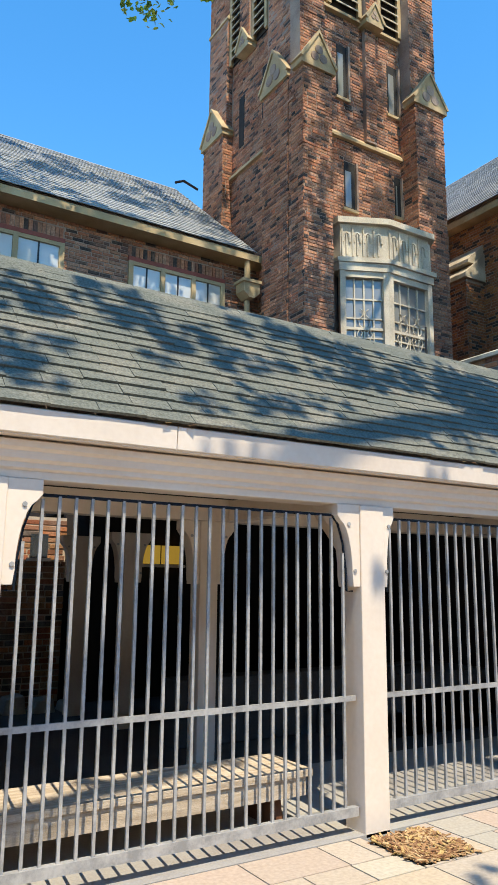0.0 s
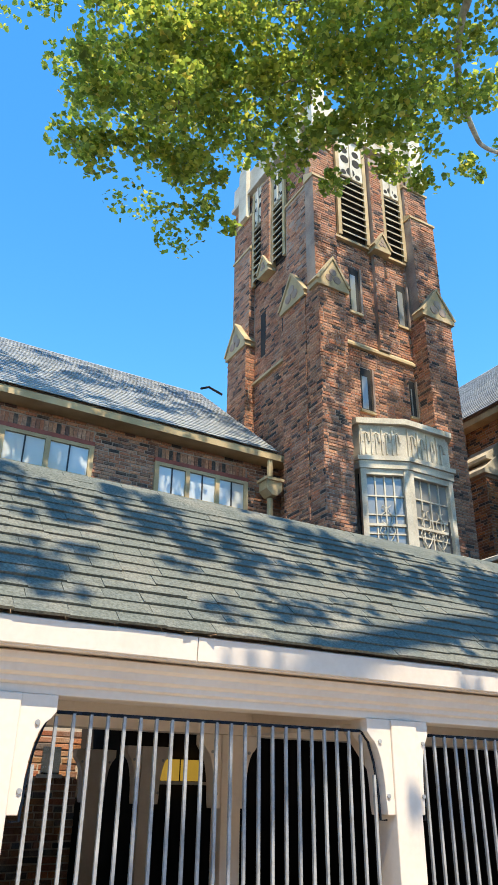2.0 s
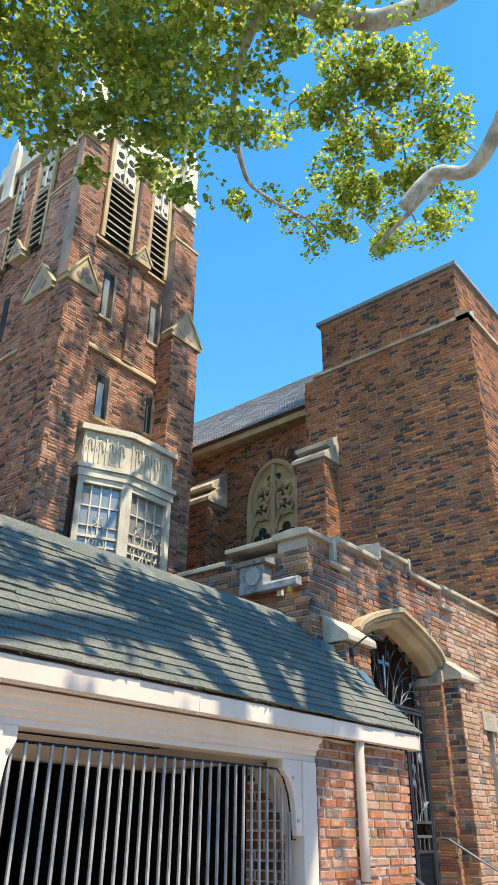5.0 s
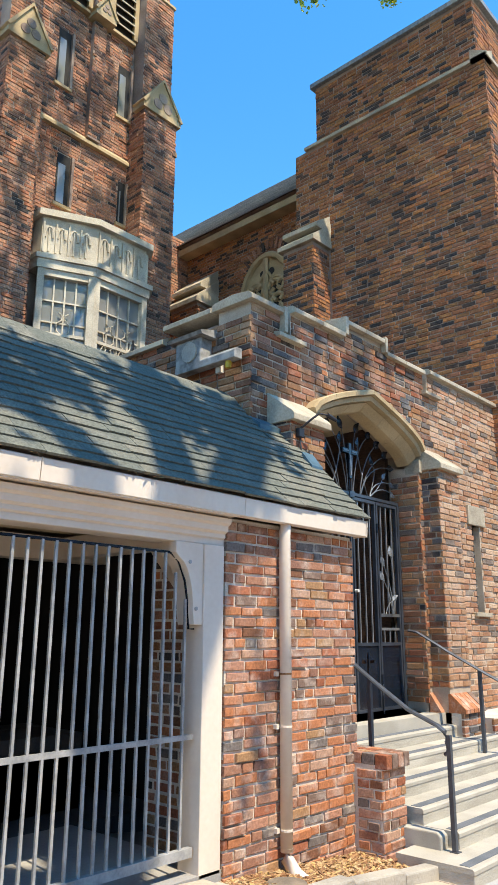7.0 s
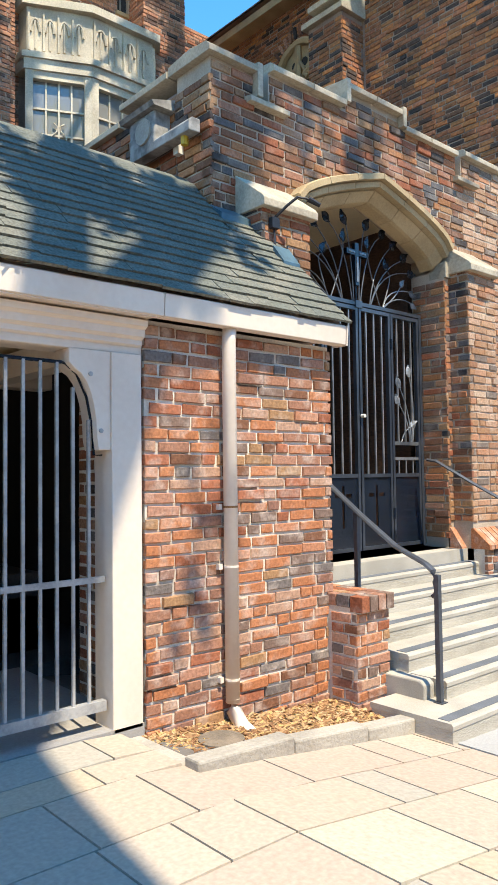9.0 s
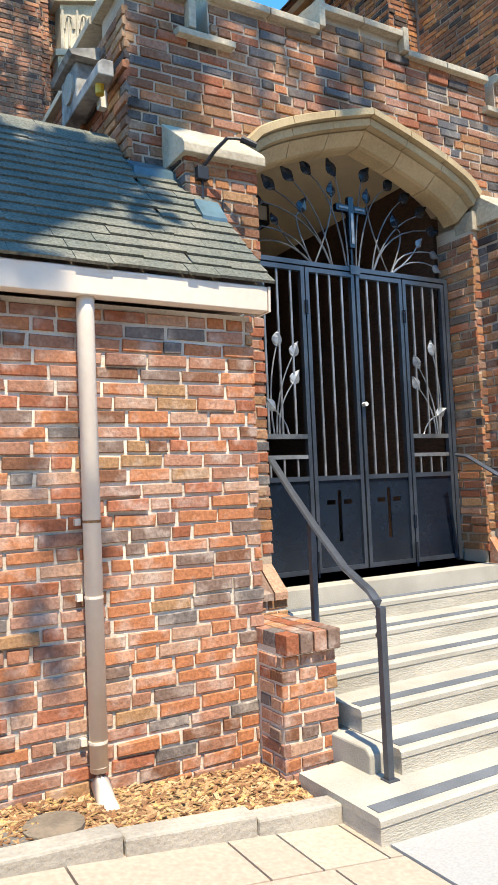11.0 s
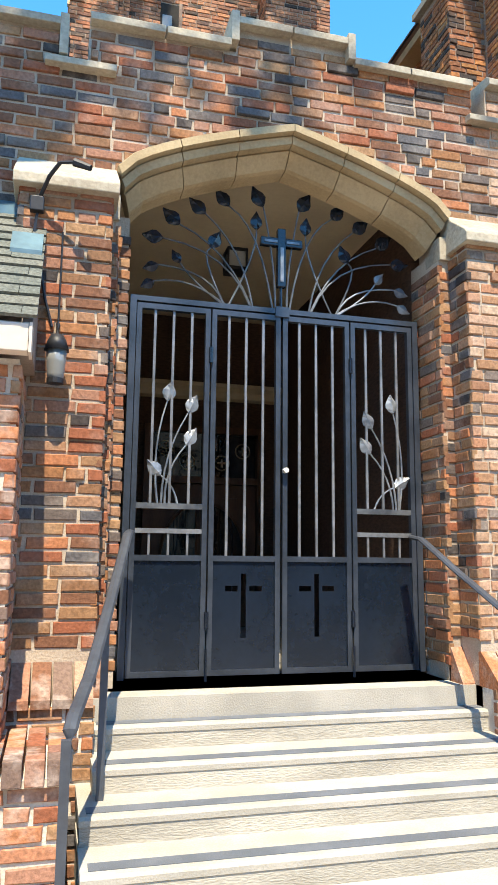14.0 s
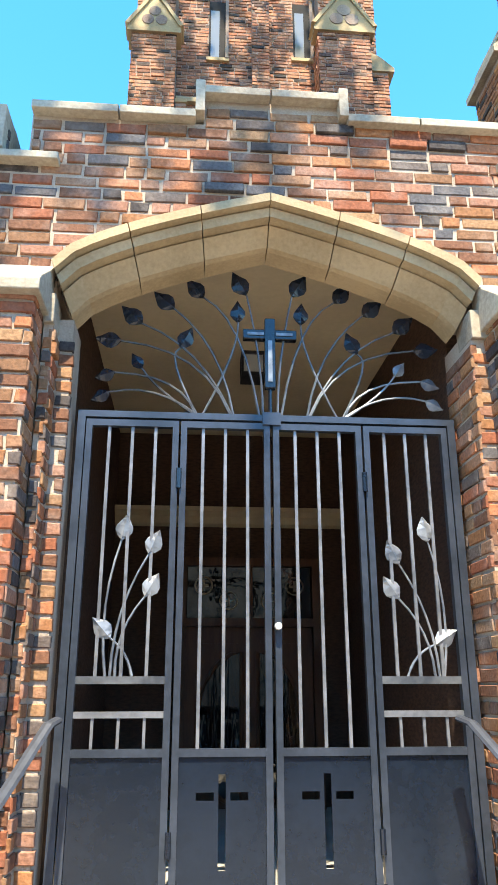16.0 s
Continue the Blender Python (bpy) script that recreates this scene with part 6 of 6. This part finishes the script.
def flag(parent, x0, y0, x1, y1, mat, top=0.0):
    zs = [ground_z(x0) + top, ground_z(x1) + top]
    return part("flag", Shape().add([(x0, y0, zs[0] - 0.03), (x1, y0, zs[1] - 0.03), (x1, y1, zs[1] - 0.03), (x0, y1, zs[0] - 0.03), (x0 + 0.003, y0 + 0.003, zs[0]), (x1 - 0.003, y0 + 0.003, zs[1]), (x1 - 0.003, y1 - 0.003, zs[1]), (x0 + 0.003, y1 - 0.003, zs[0])],
                                    [(4, 5, 6, 7), (0, 1, 5, 4), (1, 2, 6, 5), (2, 3, 7, 6), (3, 0, 4, 7)]), mat, parent)


prn = random.Random(21)
y = 4.096
while y > -2.2:
    h = prn.choice((0.22, 0.3, 0.36, 0.45))
    x = -3.0 - prn.random()
    while x < 8.0:
        w = prn.choice((0.22, 0.3, 0.42, 0.5, 0.62))
        x1 = min(x + w, 8.0 if y > 1.9 else 13.0)
        if y - h >= 3.47:
            x1 = min(x1, 6.418)
        if x1 - x > 0.05:
            if not (x < 3.93 and x1 > 3.55 and y > 3.6 and y - h < 4.0):
                flag(paving, x + 0.002, y - h + 0.002, x1 - 0.002, y - 0.002, flag_pink)
            else:
                for q in ((x, y - h, 3.55, y), (3.93, y - h, x1, y), (max(x, 3.55), y - h, min(x1, 3.93), 3.61)):
                    if q[2] - q[0] > 0.03 and q[3] - q[1] > 0.03:
                        flag(paving, q[0] + 0.004, q[1] + 0.004, q[2] - 0.004, q[3] - 0.004, flag_pink)
        x += w
    y -= h
apron = thing("paving_grey", "smooth grey concrete flags before the steps", "paving", kind="structure")
for i in range(6):
    for j in range(5):
        flag(apron, 8.004 + i * 0.9, 3.28 - (j + 1) * 0.9, 8.9 + i * 0.9, 3.272 - j * 0.9, flag_grey, 0.004)

# ---- brickwork, nearest last ----
brick_stuff("brickwork", lay((0.8, 9.2, 0.38), X, NY, 2.64, 2.1, None, 91, rough=0.006), brick_porch, yard_wall)
brick_stuff("brickwork", lay((TX0, TY0, 4.5), X, NY, TX1 - TX0, 12.3, wall_face([(0.0, 0, 0.44, 12), (2.67, 0, 3.47, 12), (0.77, 0, 2.92, 4.2), (0.95, 7.1, 1.25, 8.35), (2.34, 7.2, 2.64, 8.4), (1.11, 4.68, 1.42, 5.75), (2.47, 4.88, 2.67, 5.8), (0.67, 9.1, 1.57, 12.3), (2.02, 9.1, 2.69, 12.3)]), 31, rough=0.006), brick_tower, tower)
for a, b, z1, z2 in ((8.14, 8.82, 11.75, 14.8), (11.05, 11.88, 12.05, 14.9)):
    brick_stuff("brickwork", lay((a, FBUT, 4.5), X, NY, b - a, z1 - 4.6, None, int(a * 9), rough=0.006), brick_tower, tower)
    brick_stuff("brickwork", lay((a, TY0, 4.5), NY, NX, TY0 - FBUT, z1 - 4.6, None, int(a * 7), rough=0.006), brick_tower, tower)
    brick_stuff("brickwork", lay((a + 0.04, FBUT + 0.15, z1), X, NY, b - a - 0.08, z2 - z1 - 0.05, None, int(a * 5), rough=0.006), brick_tower, tower)
    brick_stuff("brickwork", lay((a + 0.06, FBUT + 0.30, z2), X, NY, b - a - 0.12, 16.0 - z2 - 0.05, None, int(a * 3), rough=0.006), brick_tower, tower)
for a in (11.45, 13.9):
    brick_stuff("brickwork", lay((TX1, a - 0.006, 4.5), X, NY, 0.49, 7.2, None, int(a * 6), rough=0.006), brick_tower, tower)
    brick_stuff("brickwork", lay((TX1, a + 0.044, 12.1), X, NY, 0.33, 2.7, None, int(a * 4), rough=0.006), brick_tower, tower)
brick_stuff("brickwork", lay((8.826, 11.07, 4.5), X, NY, 0.17, 6.0, None, 36, rough=0.006), brick_tower, tower)
brick_stuff("brickwork", lay((10.0, 11.114, 13.6), X, NY, 0.34, 2.7, None, 3), brick_tower, tower)
brick_stuff("brickwork", lay((10.03, 11.194, 10.85), X, NY, 0.28, 2.6, None, 3), brick_tower, tower)
brick_stuff("brickwork", lay((TX0, TY1, 4.5), NY, NX, TY1 - TY0, 12.3, wall_face([(0.25, 0, 1.15, 12), (2.8, 0, 3.68, 12), (1.45, 6.8, 1.65, 8.0), (2.4, 7.0, 2.6, 8.2), (2.1, 9.0, 2.65, 12.3), (1.15, 9.0, 1.65, 12.3)]), 33, rough=0.006), brick_tower, tower)
for a, b, z1 in WBUT:
    brick_stuff("brickwork", lay((SBUT, b, 4.5), NY, NX, b - a, z1 - 4.6, None, int(a * 9), rough=0.006), brick_tower, tower)
    brick_stuff("brickwork", lay((SBUT, a, 4.5), X, NY, TX0 - SBUT, z1 - 4.6, None, int(a * 7), rough=0.006), brick_tower, tower)
    brick_stuff("brickwork", lay((SBUT + 0.1, b - 0.05, z1), NY, NX, b - a - 0.1, 14.7 - z1, None, int(a * 5), rough=0.006), brick_tower, tower)
    brick_stuff("brickwork", lay((SBUT + 0.1, a + 0.046, z1), X, NY, TX0 - SBUT - 0.1, 14.7 - z1, None, int(a * 4), rough=0.006), brick_tower, tower)
    brick_stuff("brickwork", lay((SBUT + 0.176, b - 0.06, 14.85), NY, NX, b - a - 0.15, 1.1, None, int(a * 3), rough=0.006), brick_tower, tower)
    brick_stuff("brickwork", lay((SBUT + 0.18, a + 0.076, 14.85), X, NY, TX0 - SBUT - 0.18, 1.1, None, int(a * 2), rough=0.006), brick_tower, tower)
brick_stuff("brickwork", lay((8.216, 13.32, 13.5), NY, NX, 0.39, 2.9, None, 34), brick_tower, tower)
brick_stuff("brickwork", lay((-1.0, 12.6, 6.0), X, NY, 9.6, 2.05, wall_face([(2.85, 0, 5.33, 1.9), (6.52, 0, 8.55, 1.9), (-0.8, 0, 1.65, 1.9)]), 35, rough=0.006), brick_tower, house)
brick_stuff("brickwork", lay((12.9, 7.7, 4.2), NY, NX, 2.98, 6.3, None, 37, rough=0.006), brick_big, block)
brick_stuff("brickwork", lay((13.094, 8.1, 10.75), NY, NX, 3.18, 1.2, None, 39, rough=0.006), brick_big, block)
brick_stuff("brickwork", lay((12.9, 8.45, 8.9), NY, NX, 0.75, 1.6, None, 41, rough=0.006), brick_big, block)
brick_stuff("brickwork", lay((12.454, 8.40, 4.2), NY, NX, 0.65, 4.1, None, 43, rough=0.006), brick_big, block)
brick_stuff("brickwork", lay((12.454, 7.744, 4.2), X, NY, 0.45, 4.1, None, 45, rough=0.006), brick_big, block)
brick_stuff("brickwork", lay((12.9, 4.714, 4.6), X, NY, 4.0, 5.9, None, 47, rough=0.006), brick_big, block)
brick_stuff("brickwork", lay((13.1, 4.914, 10.75), X, NY, 4.0, 1.2, None, 48, rough=0.006), brick_big, block)


def nave_spans(z):
    zz = z + 5.0
    if zz < WS:
        return [(0, 13.4 - WY1), (13.4 - WY0, 9)]
    k = (zz - WS) / 1.08
    if k >= 1:
        return [(0, 9)]
    h = 0.7 * math.sqrt(max(0.0, 1 - k ** 2.2))
    return [(0, 13.4 - wm - h), (13.4 - wm + h, 9)]


brick_stuff("brickwork", lay((14.2, 13.4, 5.0), NY, NX, 4.95, 5.5, nave_spans, 49, rough=0.006), brick_big, nave)
brick_stuff("brickwork", lay((13.594, 12.75, 5.0), NY, NX, 0.85, 3.8, None, 51, rough=0.006), brick_big, nave)
brick_stuff("brickwork", lay((13.6, 11.894, 5.0), X, NY, 0.6, 3.8, None, 52, rough=0.006), brick_big, nave)
brick_stuff("brickwork", lay((11.9, 12.894, 5.0), X, NY, 2.3, 5.9, None, 53, rough=0.006), brick_tower, nave)


def porch_spans(z):
    def inside(x):
        if z > top_z(x) - 0.05 or (11.75 < x < 11.97 and 1.97 < z < 3.03) or (11.63 < x < 12.09 and 3.03 <= z < 3.27):
            return False
        if 8.40 < x < 10.50 and z < 3.72:
            return False
        if 8.41 < x < 10.49 and z < arch_z(CUT, x) + 0.03:
            return False
        return not ((7.9 < x < 8.38 or 10.48 < x < 10.95) and z < 3.6)
    res, s, x = [], None, 7.66
    while x < 13.0:
        if inside(x) and s is None:
            s = x
        if not inside(x) and s is not None:
            res.append((s - 7.65, x - 7.65))
            s = None
        x += 0.01
    if s is not None:
        res.append((s - 7.65, 13.0 - 7.65))
    return res


front = lay((7.65, PY, 0.0), X, NY, 5.35, 4.98, porch_spans, 61, rough=0.006)
near = [b for b in front if 8.2 < b[0].x < 10.7 and b[0].z > 3.9]
brick_stuff("brickwork", [b for b in front if b[0].x < 10.7 and not (8.2 < b[0].x and b[0].z > 3.9)], brick_porch, porch)
brick_stuff("brickwork", [b for b in front if b[0].x >= 10.7], brick_east_lit, porch)
brick_parts(near[:300], brick_porch, porch)
brick_stuff("brickwork", near[300:], brick_porch, porch)
brick_stuff("side_brickwork", lay((7.65, 10.5, 2.4), NY, NX, 10.5 - PY, 2.1, None, 63, rough=0.006), brick_porch, porch)
for a, b in ((7.90, 8.38), (10.48, 10.95)):
    t = [o for o in scene.objects if o.name.startswith("buttress") and o.parent is None][0 if a < 9 else 1]
    brick_parts(lay((a, 4.63, 1.18), X, NY, b - a, 2.38, None, int(a * 11), rough=0.005), brick_porch if a < 9 else brick_east_lit, t)
    brick_stuff("base_bricks", lay((a, 4.494, 0.0), X, NY, b - a, 1.0, None, int(a * 12)), brick_porch, t)
    if a < 9:
        brick_stuff("side_bricks", lay((b, 4.63, 1.18), Y, X, 0.2, 2.38, None, 71), brick_porch, t)
        brick_stuff("side_bricks", lay((a, 4.88, 2.4), NY, NX, 0.25, 1.16, None, 73), brick_porch, t)
    else:
        brick_parts(lay((a, 4.84, 1.18), NY, NX, 0.21, 2.38, None, 75), brick_porch, t)
jambs = [o for o in scene.objects if o.name.startswith("jamb") and o.parent is None]
for t, (a, b) in zip(jambs, ((8.385, 8.43), (10.41, 10.49))):
    brick_parts(lay((a, JY, 1.18), X, NY, b - a, 2.3, None, int(a * 13), header=0.0), brick_porch, t)
    if a < 9:
        brick_parts(lay((b + 0.006, JY, 1.02), Y, X, 0.13, 2.44, None, 77), brick_porch, t)
        brick_parts(lay((8.436, 4.96, 1.02), X, NY, 0.07, 2.44, None, 78, header=0.0), brick_porch, t)
    else:
        brick_parts(lay((a - 0.006, 5.19, 1.02), NY, NX, 0.36, 2.44, None, 79), brick_porch, t)
brick_parts(lay((6.57, 4.10, 0.135), X, NY, 1.42, 2.31, None, 81, rough=0.004), brick_pier, pier)
brick_stuff("inner_bricks", lay((6.575, 4.8, 0.385), NY, NX, 0.5, 2.05, None, 82), brick_porch, pier)
brick_stuff("side_bricks", lay((7.99, 4.10, 0.135), Y, X, 0.7, 2.31, None, 83), brick_pier, pier)
brick_parts(lay((7.96, 3.89, 0.11), X, NY, 0.31, 0.69, None, 85), brick_pier, lowp)
brick_stuff("side_bricks", lay((7.959, 4.1, 0.11), NY, NX, 0.21, 0.69, None, 87), brick_pier, lowp)
brick_parts(lay((10.95, 4.394, 0.05), X, NY, 2.0, 0.82, None, 89), brick_porch, rwall)

lowp.location = (-0.025, -0.03, 0.0)
tower.location = (-0.12, -0.12, -0.1)
bay.location = (-0.14, -0.12, -0.1)
block.location = (-0.25, -0.15, -0.14)
nave.location = (-0.2, -0.2, -0.1)
house.location = (-0.1, 0.0, -0.03)
